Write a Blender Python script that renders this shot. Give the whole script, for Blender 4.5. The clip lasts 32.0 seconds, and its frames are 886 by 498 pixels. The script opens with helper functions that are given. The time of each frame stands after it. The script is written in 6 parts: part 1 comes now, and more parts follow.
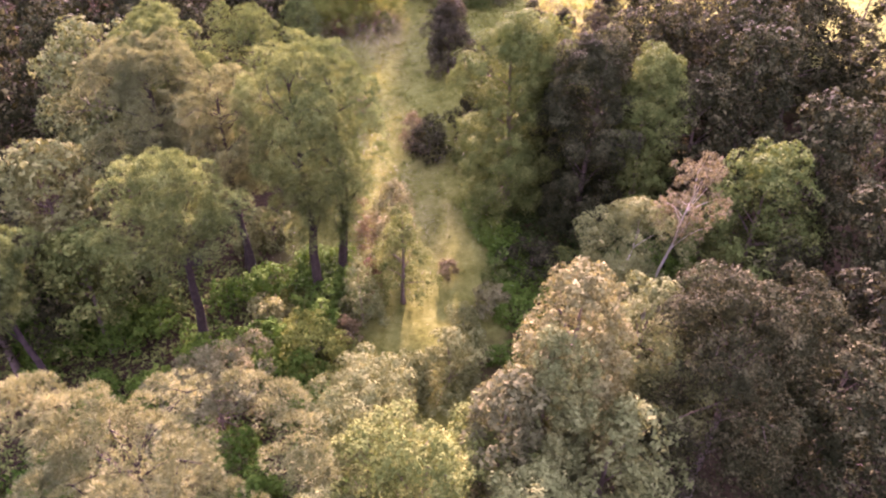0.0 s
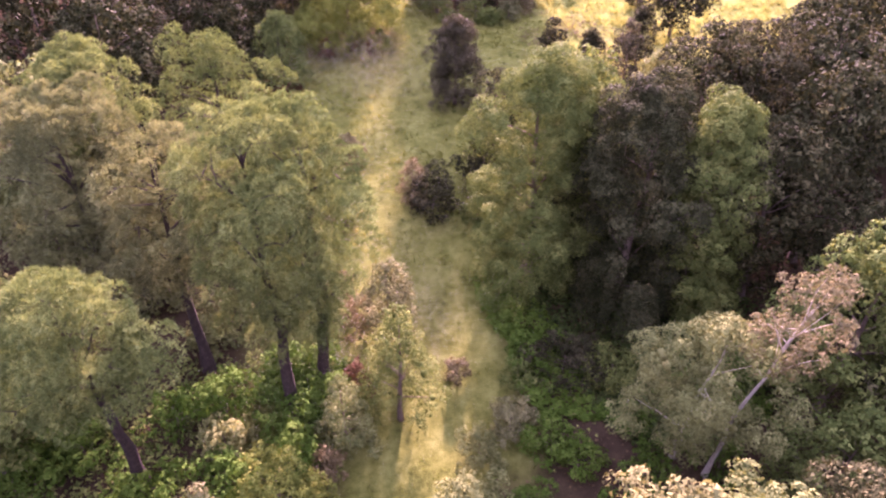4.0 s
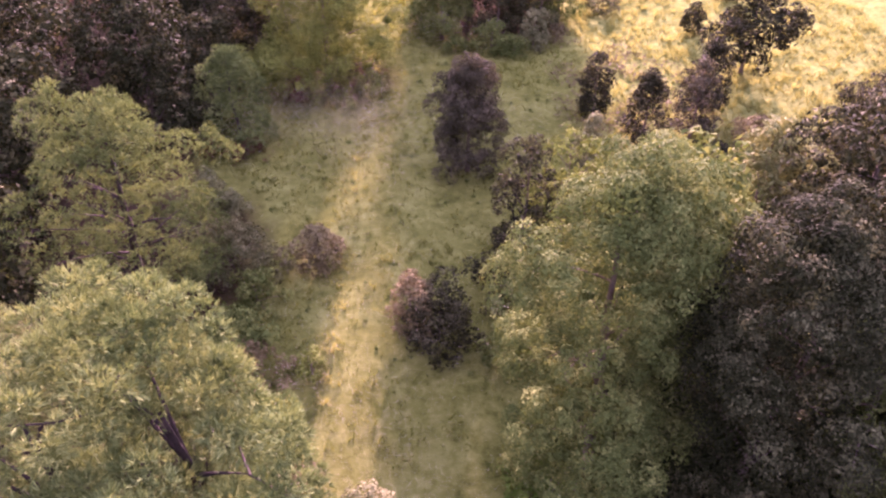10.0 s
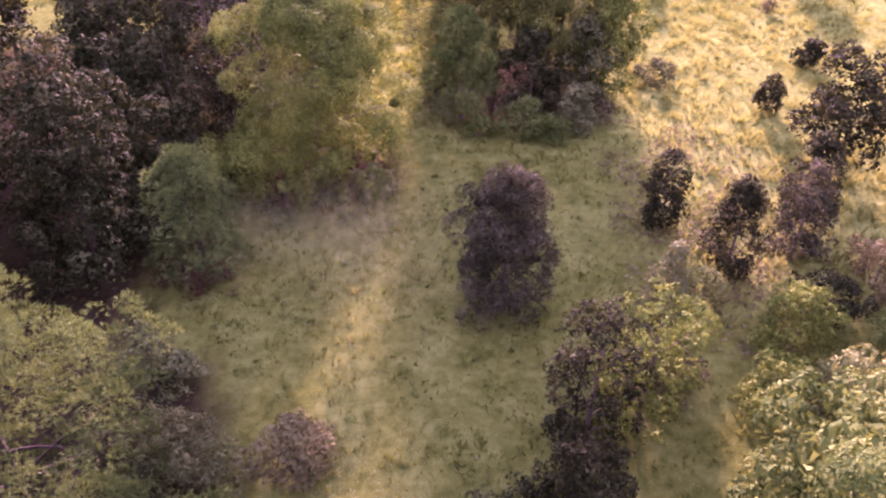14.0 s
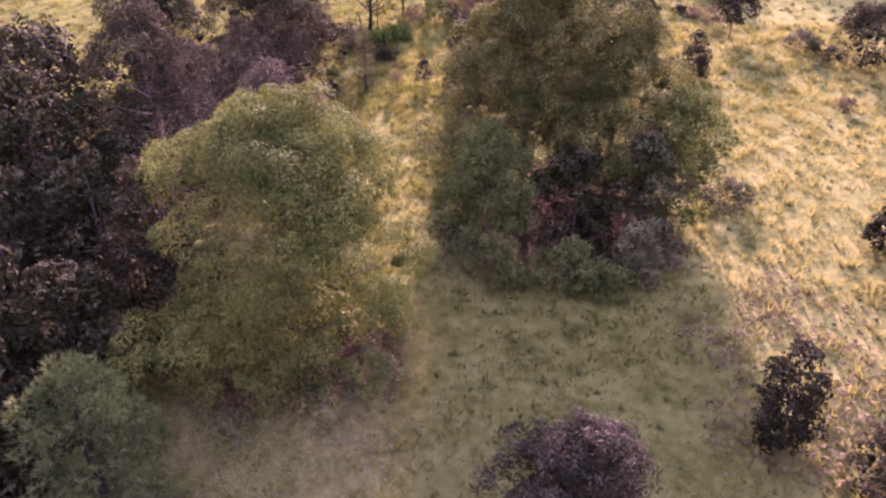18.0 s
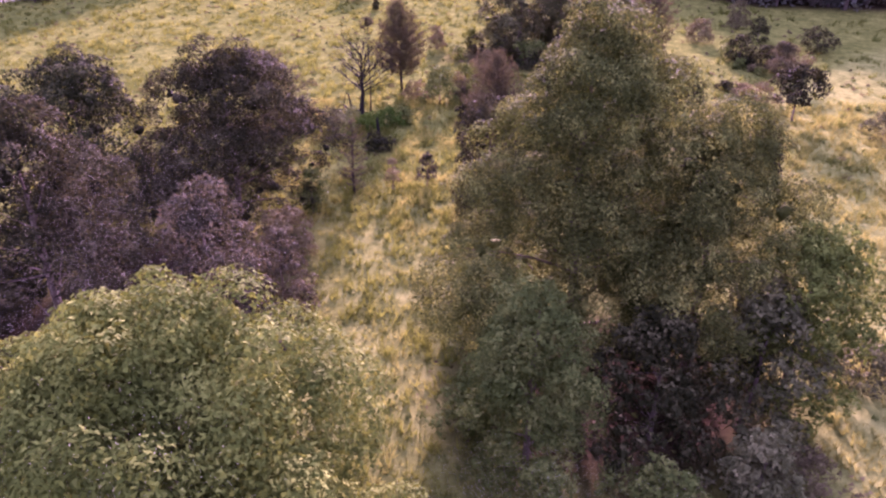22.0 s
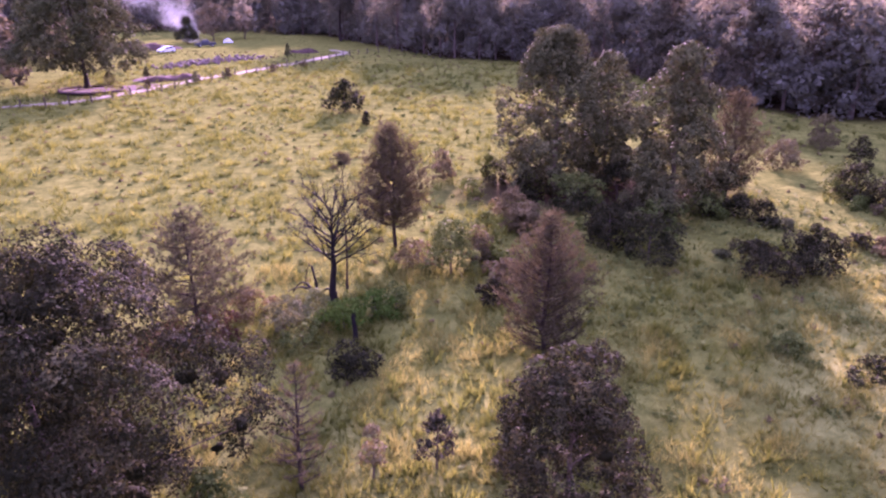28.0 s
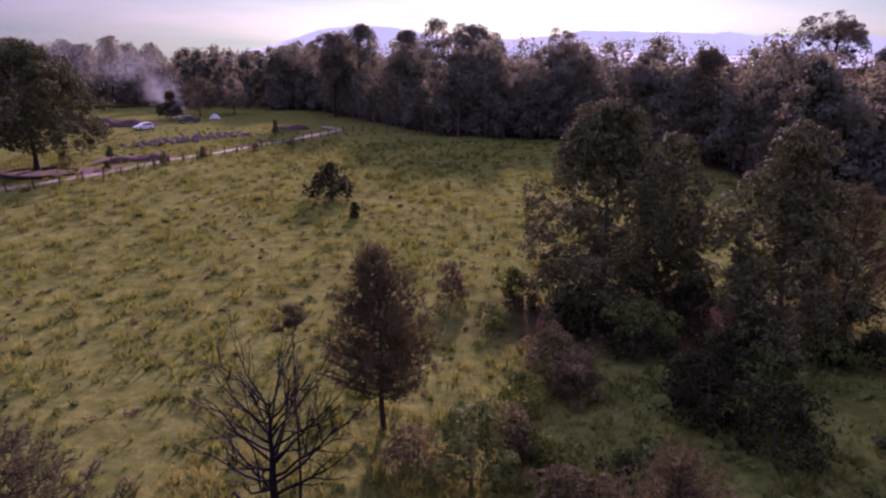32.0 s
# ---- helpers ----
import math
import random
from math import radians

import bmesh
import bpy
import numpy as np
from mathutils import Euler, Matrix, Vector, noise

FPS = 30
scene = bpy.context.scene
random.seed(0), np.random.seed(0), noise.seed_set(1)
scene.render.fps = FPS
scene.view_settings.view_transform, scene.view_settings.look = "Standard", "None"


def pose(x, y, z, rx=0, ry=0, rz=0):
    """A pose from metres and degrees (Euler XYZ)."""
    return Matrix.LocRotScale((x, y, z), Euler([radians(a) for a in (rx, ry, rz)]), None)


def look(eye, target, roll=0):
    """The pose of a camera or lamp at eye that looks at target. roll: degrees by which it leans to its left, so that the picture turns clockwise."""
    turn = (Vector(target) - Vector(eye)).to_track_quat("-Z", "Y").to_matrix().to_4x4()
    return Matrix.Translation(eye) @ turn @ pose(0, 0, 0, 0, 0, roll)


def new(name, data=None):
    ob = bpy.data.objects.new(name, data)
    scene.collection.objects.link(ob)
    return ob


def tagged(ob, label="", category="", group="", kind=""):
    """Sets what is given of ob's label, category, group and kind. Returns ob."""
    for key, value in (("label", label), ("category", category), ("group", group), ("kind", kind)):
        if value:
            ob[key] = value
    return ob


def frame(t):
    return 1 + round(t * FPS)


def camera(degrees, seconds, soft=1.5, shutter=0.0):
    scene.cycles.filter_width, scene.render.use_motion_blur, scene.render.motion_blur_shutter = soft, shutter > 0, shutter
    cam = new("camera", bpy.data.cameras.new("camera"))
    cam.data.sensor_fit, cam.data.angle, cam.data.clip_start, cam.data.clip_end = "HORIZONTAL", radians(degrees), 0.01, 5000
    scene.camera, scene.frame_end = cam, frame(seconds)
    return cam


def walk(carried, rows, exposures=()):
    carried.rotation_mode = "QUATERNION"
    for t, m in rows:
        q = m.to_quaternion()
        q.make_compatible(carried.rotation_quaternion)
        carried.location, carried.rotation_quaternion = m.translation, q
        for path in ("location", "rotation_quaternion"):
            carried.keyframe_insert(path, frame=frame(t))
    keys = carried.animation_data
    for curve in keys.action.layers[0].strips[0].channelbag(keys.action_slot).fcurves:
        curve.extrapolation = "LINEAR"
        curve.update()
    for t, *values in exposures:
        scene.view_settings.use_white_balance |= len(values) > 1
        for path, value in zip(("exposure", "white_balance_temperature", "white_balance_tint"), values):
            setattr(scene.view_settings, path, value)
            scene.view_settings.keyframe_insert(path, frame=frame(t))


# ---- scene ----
cam = camera(62.3, 32.0, soft=2.3)
METRES, EYE, TILT, LEAN, TURN = 125.0, 36.4, -39.0, 0.0, 0.0
ROWS = [
    (0.0, 0.0, 0.0, 0.0, -0.0, 0.0, 0.0),
    (0.5, -0.0008, 0.0133, 0.0071, 0.01, -0.03, 0.01),
    (1.0, -0.0016, 0.0268, 0.0143, 0.01, -0.08, 0.01),
    (1.5, -0.0023, 0.0404, 0.0211, 0.02, -0.09, 0.0),
    (2.0, -0.003, 0.0534, 0.0275, 0.03, -0.15, 0.01),
    (2.5, -0.0035, 0.0661, 0.0337, 0.03, -0.2, -0.01),
    (3.0, -0.0038, 0.079, 0.0397, 0.05, -0.18, -0.02),
    (3.5, -0.0041, 0.0917, 0.0461, 0.06, -0.2, -0.01),
    (5.5, -0.0035, 0.1412, 0.0675, 0.0, -0.26, -0.03),
    (6.0, -0.0035, 0.153, 0.0722, 0.01, -0.28, -0.05),
    (6.5, -0.0035, 0.1652, 0.077, 0.02, -0.3, -0.04),
    (7.0, -0.0034, 0.1776, 0.0819, 0.02, -0.31, -0.09),
    (7.5, -0.0036, 0.1901, 0.0871, 0.04, -0.34, -0.09),
    (8.0, -0.0041, 0.2027, 0.0923, 0.03, -0.34, -0.08),
    (8.5, -0.0052, 0.2151, 0.0982, 0.02, -0.3, -0.08),
    (9.0, -0.0065, 0.2281, 0.1047, 0.03, -0.21, -0.06),
    (9.5, -0.0078, 0.2413, 0.1119, 0.02, -0.12, -0.09),
    (10.0, -0.0095, 0.255, 0.1191, -0.01, -0.03, -0.11),
    (10.5, -0.0111, 0.2691, 0.1267, -0.02, 0.06, -0.16),
    (11.0, -0.0122, 0.2837, 0.1344, 0.04, 0.18, -0.15),
    (11.5, -0.0137, 0.2983, 0.1421, 0.05, 0.4, -0.16),
    (12.0, -0.0153, 0.3125, 0.1493, 0.04, 0.66, -0.21),
    (12.5, -0.0166, 0.326, 0.1563, 0.07, 0.92, -0.26),
    (13.0, -0.0181, 0.3387, 0.1636, 0.1, 1.31, -0.32),
    (13.5, -0.0192, 0.351, 0.1707, 0.14, 1.88, -0.34),
    (14.0, -0.0203, 0.3634, 0.1781, 0.17, 2.48, -0.39),
    (14.5, -0.0215, 0.3761, 0.186, 0.21, 3.06, -0.41),
    (16.5, -0.0265, 0.4283, 0.2166, 0.25, 5.49, -0.47),
    (17.0, -0.0275, 0.4417, 0.2244, 0.28, 6.11, -0.48),
    (17.5, -0.0283, 0.455, 0.2324, 0.3, 6.73, -0.5),
    (18.0, -0.0289, 0.4684, 0.2404, 0.31, 7.31, -0.49),
    (18.5, -0.0294, 0.482, 0.2484, 0.32, 7.93, -0.5),
    (19.0, -0.0301, 0.4957, 0.2562, 0.28, 8.54, -0.48),
    (19.5, -0.0309, 0.5091, 0.2642, 0.28, 9.1, -0.48),
    (20.0, -0.0316, 0.5223, 0.2719, 0.28, 9.66, -0.45),
    (20.5, -0.0326, 0.5356, 0.2799, 0.25, 10.21, -0.47),
    (21.0, -0.0337, 0.5488, 0.2878, 0.24, 10.74, -0.43),
    (21.5, -0.0347, 0.5624, 0.296, 0.24, 11.28, -0.41),
    (22.0, -0.0356, 0.5761, 0.304, 0.21, 11.85, -0.42),
    (22.5, -0.0365, 0.5897, 0.3118, 0.19, 12.4, -0.41),
    (23.0, -0.0373, 0.6031, 0.3198, 0.2, 12.9, -0.38),
    (23.5, -0.0386, 0.6162, 0.3282, 0.15, 13.45, -0.4),
    (24.0, -0.0396, 0.63, 0.3371, 0.16, 13.98, -0.43),
    (24.5, -0.0405, 0.6442, 0.3465, 0.19, 14.52, -0.41),
    (25.0, -0.0415, 0.6579, 0.3563, 0.17, 15.08, -0.41),
    (25.5, -0.0423, 0.672, 0.3664, 0.17, 15.65, -0.39),
    (27.5, -0.0445, 0.7295, 0.4073, 0.1, 18.43, -0.31),
    (28.0, -0.0449, 0.744, 0.4177, 0.07, 19.14, -0.28),
    (28.5, -0.0452, 0.7586, 0.4281, 0.07, 19.85, -0.28),
    (29.0, -0.0458, 0.7731, 0.4382, 0.05, 20.56, -0.3),
    (29.5, -0.0465, 0.7873, 0.4485, 0.03, 21.26, -0.29),
    (30.0, -0.0472, 0.8017, 0.459, 0.01, 21.97, -0.3),
    (30.5, -0.0482, 0.8165, 0.4694, -0.03, 22.7, -0.31),
    (31.0, -0.0487, 0.8309, 0.4803, -0.02, 23.37, -0.32),
    (31.5, -0.0496, 0.8457, 0.4908, -0.01, 24.06, -0.33),
    (32.0, -0.0507, 0.8602, 0.5012, -0.02, 24.72, -0.31),
]
walk(cam, [(t, pose(0, 0, EYE, TILT, LEAN, TURN) @ pose(METRES * x, METRES * y, METRES * z, 90 + pitch, roll, yaw)) for t, x, y, z, yaw, pitch, roll in ROWS],
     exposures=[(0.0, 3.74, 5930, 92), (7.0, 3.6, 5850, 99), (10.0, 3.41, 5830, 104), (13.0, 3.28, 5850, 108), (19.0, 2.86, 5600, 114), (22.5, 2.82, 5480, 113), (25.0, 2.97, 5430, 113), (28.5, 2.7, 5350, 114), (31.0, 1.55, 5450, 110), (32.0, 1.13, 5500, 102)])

# ---- light: a low sun behind thin cloud, straight ahead of the flight, and an evening sky ----
SUN_AZ, SUN_EL = 4.0, 19.0          # degrees to the right of +y, and above the horizon
world = bpy.data.worlds.new("evening_sky")
scene.world = world
world.use_nodes = True
wn, wl = world.node_tree.nodes, world.node_tree.links
sky = wn.new("ShaderNodeTexSky")
sky.sky_type = "NISHITA"
sky.sun_disc = False
sky.sun_elevation, sky.sun_rotation = radians(SUN_EL), radians(SUN_AZ)
sky.air_density, sky.dust_density, sky.ozone_density = 1.0, 1.2, 1.8
coord = wn.new("ShaderNodeTexCoord")
stretch = wn.new("ShaderNodeMapping")
stretch.inputs["Scale"].default_value = (2.0, 2.0, 16.0)
cloud = wn.new("ShaderNodeTexNoise")
cloud.inputs["Scale"].default_value, cloud.inputs["Detail"].default_value = 1.6, 6.0
cloud_ramp = wn.new("ShaderNodeValToRGB")
cloud_ramp.color_ramp.elements[0].position, cloud_ramp.color_ramp.elements[1].position = 0.36, 0.66
cloud_ramp.color_ramp.elements[0].color = (0.5, 0.5, 0.5, 1)
cloud_ramp.color_ramp.elements[1].color = (0.9, 0.9, 0.9, 1)
sky_mix = wn.new("ShaderNodeMix")
sky_mix.data_type = "RGBA"
wl.new(coord.outputs["Generated"], stretch.inputs["Vector"])
wl.new(stretch.outputs["Vector"], cloud.inputs["Vector"])
wl.new(cloud.outputs["Fac"], cloud_ramp.inputs["Fac"])
wl.new(cloud_ramp.outputs["Color"], sky_mix.inputs["Factor"])
updown = wn.new("ShaderNodeSeparateXYZ")
wl.new(coord.outputs["Generated"], updown.inputs["Vector"])
veil = wn.new("ShaderNodeMath")          # an overcast sky is brighter overhead than at the horizon
veil.operation = "MULTIPLY_ADD"
veil.use_clamp = False
wl.new(updown.outputs["Z"], veil.inputs[0])
veil_colour = wn.new("ShaderNodeVectorMath")
veil_colour.operation = "SCALE"
veil_ramp = wn.new("ShaderNodeValToRGB")          # yellowish grey low down, lavender grey above
veil_ramp.color_ramp.elements[0].position, veil_ramp.color_ramp.elements[0].color = 0.0, (0.37, 0.66, 0.39, 1)
veil_ramp.color_ramp.elements[1].position, veil_ramp.color_ramp.elements[1].color = 0.16, (0.48, 0.58, 0.54, 1)
wl.new(updown.outputs["Z"], veil_ramp.inputs["Fac"])
wl.new(veil_ramp.outputs["Color"], veil_colour.inputs[0])
veil.inputs[1].default_value, veil.inputs[2].default_value = 13.0, 2.4
wl.new(veil.outputs[0], veil_colour.inputs["Scale"])
wl.new(veil_colour.outputs["Vector"], sky_mix.inputs["B"])
glow = wn.new("ShaderNodeVectorMath")
glow.operation = "SCALE"
glow.inputs["Scale"].default_value = 0.3
wl.new(sky.outputs["Color"], glow.inputs[0])
wl.new(glow.outputs["Vector"], sky_mix.inputs["A"])
toward = wn.new("ShaderNodeVectorMath")          # the bright haze round the sun's side of the sky
toward.operation = "DOT_PRODUCT"
toward.inputs[1].default_value = (0.1, 0.99, 0.1)
wl.new(coord.outputs["Generated"], toward.inputs[0])
lobe = wn.new("ShaderNodeMath")
lobe.operation = "POWER"
ahead = wn.new("ShaderNodeMath")
ahead.operation = "MAXIMUM"
ahead.inputs[1].default_value = 0.0
wl.new(toward.outputs["Value"], ahead.inputs[0])
wl.new(ahead.outputs[0], lobe.inputs[0])
lobe.inputs[1].default_value = 9.0
hazy = wn.new("ShaderNodeVectorMath")
hazy.operation = "SCALE"
hazy.inputs[0].default_value = (2.9, 5.0, 1.8)
wl.new(lobe.outputs[0], hazy.inputs["Scale"])
all_sky = wn.new("ShaderNodeVectorMath")
all_sky.operation = "ADD"
wl.new(sky_mix.outputs["Result"], all_sky.inputs[0])
wl.new(hazy.outputs["Vector"], all_sky.inputs[1])
wl.new(all_sky.outputs["Vector"], wn["Background"].inputs["Color"])
wn["Background"].inputs["Strength"].default_value = 0.07
sun_data = bpy.data.lights.new("sun", "SUN")
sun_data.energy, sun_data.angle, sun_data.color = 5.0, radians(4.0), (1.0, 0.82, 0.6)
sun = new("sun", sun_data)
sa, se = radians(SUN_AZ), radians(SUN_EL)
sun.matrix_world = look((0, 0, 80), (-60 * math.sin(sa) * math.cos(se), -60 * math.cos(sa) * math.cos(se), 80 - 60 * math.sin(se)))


# ---- materials ----
def nodes_of(name):
    m = bpy.data.materials.new(name)
    m.use_nodes = True
    return m, m.node_tree.nodes, m.node_tree.links, m.node_tree.nodes["Principled BSDF"]


def ramp_of(nodes, stops):
    r = nodes.new("ShaderNodeValToRGB")
    r.color_ramp.elements.remove(r.color_ramp.elements[1])
    r.color_ramp.elements[0].position, r.color_ramp.elements[0].color = stops[0][0], (*stops[0][1], 1)
    for p, c in stops[1:]:
        r.color_ramp.elements.new(p).color = (*c, 1)
    return r


def noise_of(nodes, links, scale, detail=4.0, source="Object", rough=0.55):
    n = nodes.new("ShaderNodeTexNoise")
    n.inputs["Scale"].default_value, n.inputs["Detail"].default_value, n.inputs["Roughness"].default_value = scale, detail, rough
    c = nodes.new("ShaderNodeTexCoord")
    if source == "World":
        g = nodes.new("ShaderNodeNewGeometry")
        links.new(g.outputs["Position"], n.inputs["Vector"])
    else:
        links.new(c.outputs[source], n.inputs["Vector"])
    return n


def blend_of(nodes, links, a, b, fac, mode="MIX"):
    m = nodes.new("ShaderNodeMix")
    m.data_type, m.blend_type = "RGBA", mode
    for sock, v in (("A", a), ("B", b), ("Factor", fac)):
        if isinstance(v, (int, float)):
            m.inputs[sock].default_value = v
        elif isinstance(v, tuple):
            m.inputs[sock].default_value = (*v, 1)
        else:
            links.new(v, m.inputs[sock])
    return m.outputs["Result"]


def leaf_material(name, dark, mid, pale, sheen=0.02, through_light=0.22, patch=0.6):
    """Foliage: each leaf has its own shade, with broad patches over the crown, a little gloss and light shining through."""
    m, n, l, p = nodes_of(name)
    geo = n.new("ShaderNodeNewGeometry")
    ramp = ramp_of(n, [(0.0, dark), (0.5, mid), (1.0, pale)])
    big = noise_of(n, l, 0.7, 3.0, "World")
    mixv = n.new("ShaderNodeMath")
    mixv.operation = "MULTIPLY_ADD"
    l.new(geo.outputs["Random Per Island"], mixv.inputs[0])
    mixv.inputs[1].default_value = 1.0 - patch
    sub = n.new("ShaderNodeMath")
    sub.operation = "MULTIPLY_ADD"
    l.new(big.outputs["Fac"], sub.inputs[0])
    sub.inputs[1].default_value, sub.inputs[2].default_value = patch * 2.0, -patch * 0.5
    l.new(sub.outputs[0], mixv.inputs[2])
    l.new(mixv.outputs[0], ramp.inputs["Fac"])
    info = n.new("ShaderNodeObjectInfo")
    tint = ramp_of(n, [(0.0, (0.86, 0.9, 0.86)), (1.0, (1.12, 1.06, 1.0))])
    l.new(info.outputs["Random"], tint.inputs["Fac"])
    col = blend_of(n, l, ramp.outputs["Color"], tint.outputs["Color"], 1.0, "MULTIPLY")
    l.new(col, p.inputs["Base Color"])
    p.inputs["Roughness"].default_value, p.inputs["Specular IOR Level"].default_value = 0.75, sheen
    t = n.new("ShaderNodeBsdfTranslucent")
    warm = blend_of(n, l, col, (1.25, 1.2, 0.7), 1.0, "MULTIPLY")
    l.new(warm, t.inputs["Color"])
    mix = n.new("ShaderNodeMixShader")
    mix.inputs[0].default_value = through_light
    l.new(p.outputs[0], mix.inputs[1])
    l.new(t.outputs[0], mix.inputs[2])
    l.new(mix.outputs[0], n["Material Output"].inputs["Surface"])
    return m


def rough_material(name, stops, scale=6.0, bump=0.3, rough=0.85, source="Object", fine=40.0):
    m, n, l, p = nodes_of(name)
    big, small = noise_of(n, l, scale, 5.0, source), noise_of(n, l, fine, 4.0, source)
    ramp = ramp_of(n, stops)
    fac = blend_of(n, l, big.outputs["Color"], small.outputs["Color"], 0.35)
    l.new(fac, ramp.inputs["Fac"])
    l.new(ramp.outputs["Color"], p.inputs["Base Color"])
    p.inputs["Roughness"].default_value, p.inputs["Specular IOR Level"].default_value = rough, 0.08
    b = n.new("ShaderNodeBump")
    b.inputs["Strength"].default_value, b.inputs["Distance"].default_value = bump, 0.05
    l.new(small.outputs["Fac"], b.inputs["Height"])
    l.new(b.outputs["Normal"], p.inputs["Normal"])
    return m


BARK = rough_material("bark", [(0.3, (0.055, 0.04, 0.032)), (0.5, (0.12, 0.09, 0.07)), (0.7, (0.19, 0.15, 0.12))], 3.0, 0.8, 0.9, fine=18.0)
PINE_BARK = rough_material("dark_pine_bark", [(0.3, (0.016, 0.012, 0.011)), (0.5, (0.038, 0.028, 0.024)), (0.7, (0.075, 0.055, 0.046))], 3.0, 0.8, 0.95, fine=18.0)
PALE_BARK = rough_material("pale_bark", [(0.3, (0.2, 0.17, 0.14)), (0.5, (0.36, 0.32, 0.27)), (0.7, (0.5, 0.46, 0.4))], 3.0, 0.6, 0.85, fine=18.0)
CHARRED = rough_material("charred_wood", [(0.3, (0.008, 0.007, 0.007)), (0.55, (0.018, 0.015, 0.014)), (0.75, (0.042, 0.035, 0.032))], 4.0, 0.8, 0.8, fine=22.0)
PINE_LEAF = leaf_material("pine_needles", (0.0277, 0.0466, 0.0125), (0.092, 0.126, 0.040), (0.30, 0.345, 0.125))
PINE_GOLD = leaf_material("yellowing_pine_needles", (0.040, 0.052, 0.0211), (0.118, 0.132, 0.056), (0.315, 0.315, 0.145))
OAK_DARK = leaf_material("dark_oak_leaves", (0.0076, 0.0098, 0.0040), (0.0205, 0.0240, 0.0098), (0.128, 0.127, 0.060), through_light=0.14)
OAK_GREEN = leaf_material("green_oak_leaves", (0.0235, 0.0386, 0.01), (0.0735, 0.102, 0.0262), (0.211, 0.234, 0.0721))
OAK_PALE = leaf_material("pale_oak_leaves", (0.0441, 0.0568, 0.0194), (0.109, 0.126, 0.046), (0.23, 0.242, 0.0994))
OAK_PURPLE = leaf_material("brownish_oak_leaves", (0.0083, 0.0093, 0.0045), (0.0212, 0.0226, 0.0110), (0.107, 0.104, 0.054))
WILLOW = leaf_material("yellow_green_leaves", (0.0257, 0.0389, 0.00784), (0.0881, 0.114, 0.0227), (0.25, 0.286, 0.0649))
WILLOW_DARK = leaf_material("olive_green_oak_leaves", (0.019, 0.0255, 0.0062), (0.066, 0.079, 0.0195), (0.335, 0.35, 0.095))
CONE_LEAF = leaf_material("dark_conical_leaves", (0.027, 0.0315, 0.0140), (0.069, 0.0755, 0.034), (0.178, 0.172, 0.074), through_light=0.12)
PINE_DARK = leaf_material("dark_pine_needles", (0.0339, 0.0359, 0.0209), (0.0847, 0.0795, 0.0475), (0.181, 0.15, 0.095))
FRESH = leaf_material("fresh_green_leaves", (0.0173, 0.0404, 0.0052), (0.0469, 0.0934, 0.0136), (0.113, 0.171, 0.0325))
PINE_MID = leaf_material("green_pine_needles", (0.0261, 0.0457, 0.0148), (0.0715, 0.105, 0.0323), (0.178, 0.224, 0.0712))
# ivy green darkened to carry the shade below the oaks
SHADED_IVY = leaf_material("shade_darkened_ivy_leaves", (0.0136, 0.0252, 0.0076), (0.0362, 0.0582, 0.0152), (0.0847, 0.116, 0.0342))
LITTER = leaf_material("dark_leaf_litter", (0.0271, 0.0184, 0.0114), (0.0678, 0.0456, 0.0266), (0.147, 0.102, 0.057))
DRY_LEAF = leaf_material("dry_brown_leaves", (0.0529, 0.0436, 0.0228), (0.114, 0.0943, 0.0479), (0.229, 0.188, 0.101))
PINK_LEAF = leaf_material("pinkish_dry_leaves", (0.0561, 0.0504, 0.0257), (0.115, 0.102, 0.0524), (0.191, 0.167, 0.09))
RED_LEAF = leaf_material("russet_fern_leaves", (0.0407, 0.0217, 0.0139), (0.0814, 0.0433, 0.0256), (0.149, 0.0865, 0.0452))
OAK_OLIVE = leaf_material("olive_oak_leaves", (0.030, 0.035, 0.0155), (0.075, 0.080, 0.036), (0.172, 0.168, 0.078))
# distance haze over the far woods is put into this paler, greyer leaf colour
HAZED_LEAF = leaf_material("haze_paled_forest_leaves", (0.088, 0.088, 0.0780), (0.143, 0.142, 0.123), (0.203, 0.198, 0.168), through_light=0.4, patch=0.75)
EDGE_LEAF = leaf_material("forest_edge_leaves", (0.0524, 0.0498, 0.0357), (0.101, 0.093, 0.0661), (0.173, 0.149, 0.105))
TAN_LEAF = leaf_material("tan_oak_leaves", (0.0584, 0.0598, 0.0243), (0.126, 0.127, 0.0507), (0.233, 0.226, 0.101))
TWIG_OAK = leaf_material("twiggy_oak_leaves", (0.0164, 0.0169, 0.00997), (0.0399, 0.039, 0.0234), (0.149, 0.129, 0.087))
GREY_LEAF = leaf_material("grey_green_leaves", (0.0403, 0.0489, 0.0214), (0.096, 0.107, 0.0484), (0.211, 0.205, 0.104))
DRY_GRASS = leaf_material("dry_grass", (0.0942, 0.101, 0.0274), (0.183, 0.191, 0.0547), (0.302, 0.3, 0.0969), 0.05, 0.4)
FIELD_GRASS = leaf_material("field_grass", (0.0398, 0.054, 0.00937), (0.104, 0.125, 0.0237), (0.209, 0.229, 0.0517), 0.05, 0.4, 0.75)
GREEN_GRASS = leaf_material("green_grass", (0.0401, 0.0593, 0.00997), (0.1, 0.123, 0.0242), (0.236, 0.228, 0.0606), 0.05, 0.4)
EARTH = rough_material("red_earth", [(0.3, (0.034, 0.021, 0.018)), (0.5, (0.07, 0.043, 0.036)), (0.7, (0.11, 0.072, 0.06))], 0.8, 0.8, 0.95, fine=9.0)
SAND = rough_material("pale_track_earth", [(0.3, (0.12, 0.1, 0.07)), (0.5, (0.2, 0.175, 0.125)), (0.7, (0.28, 0.25, 0.18))], 0.7, 0.5, 0.95, fine=8.0)

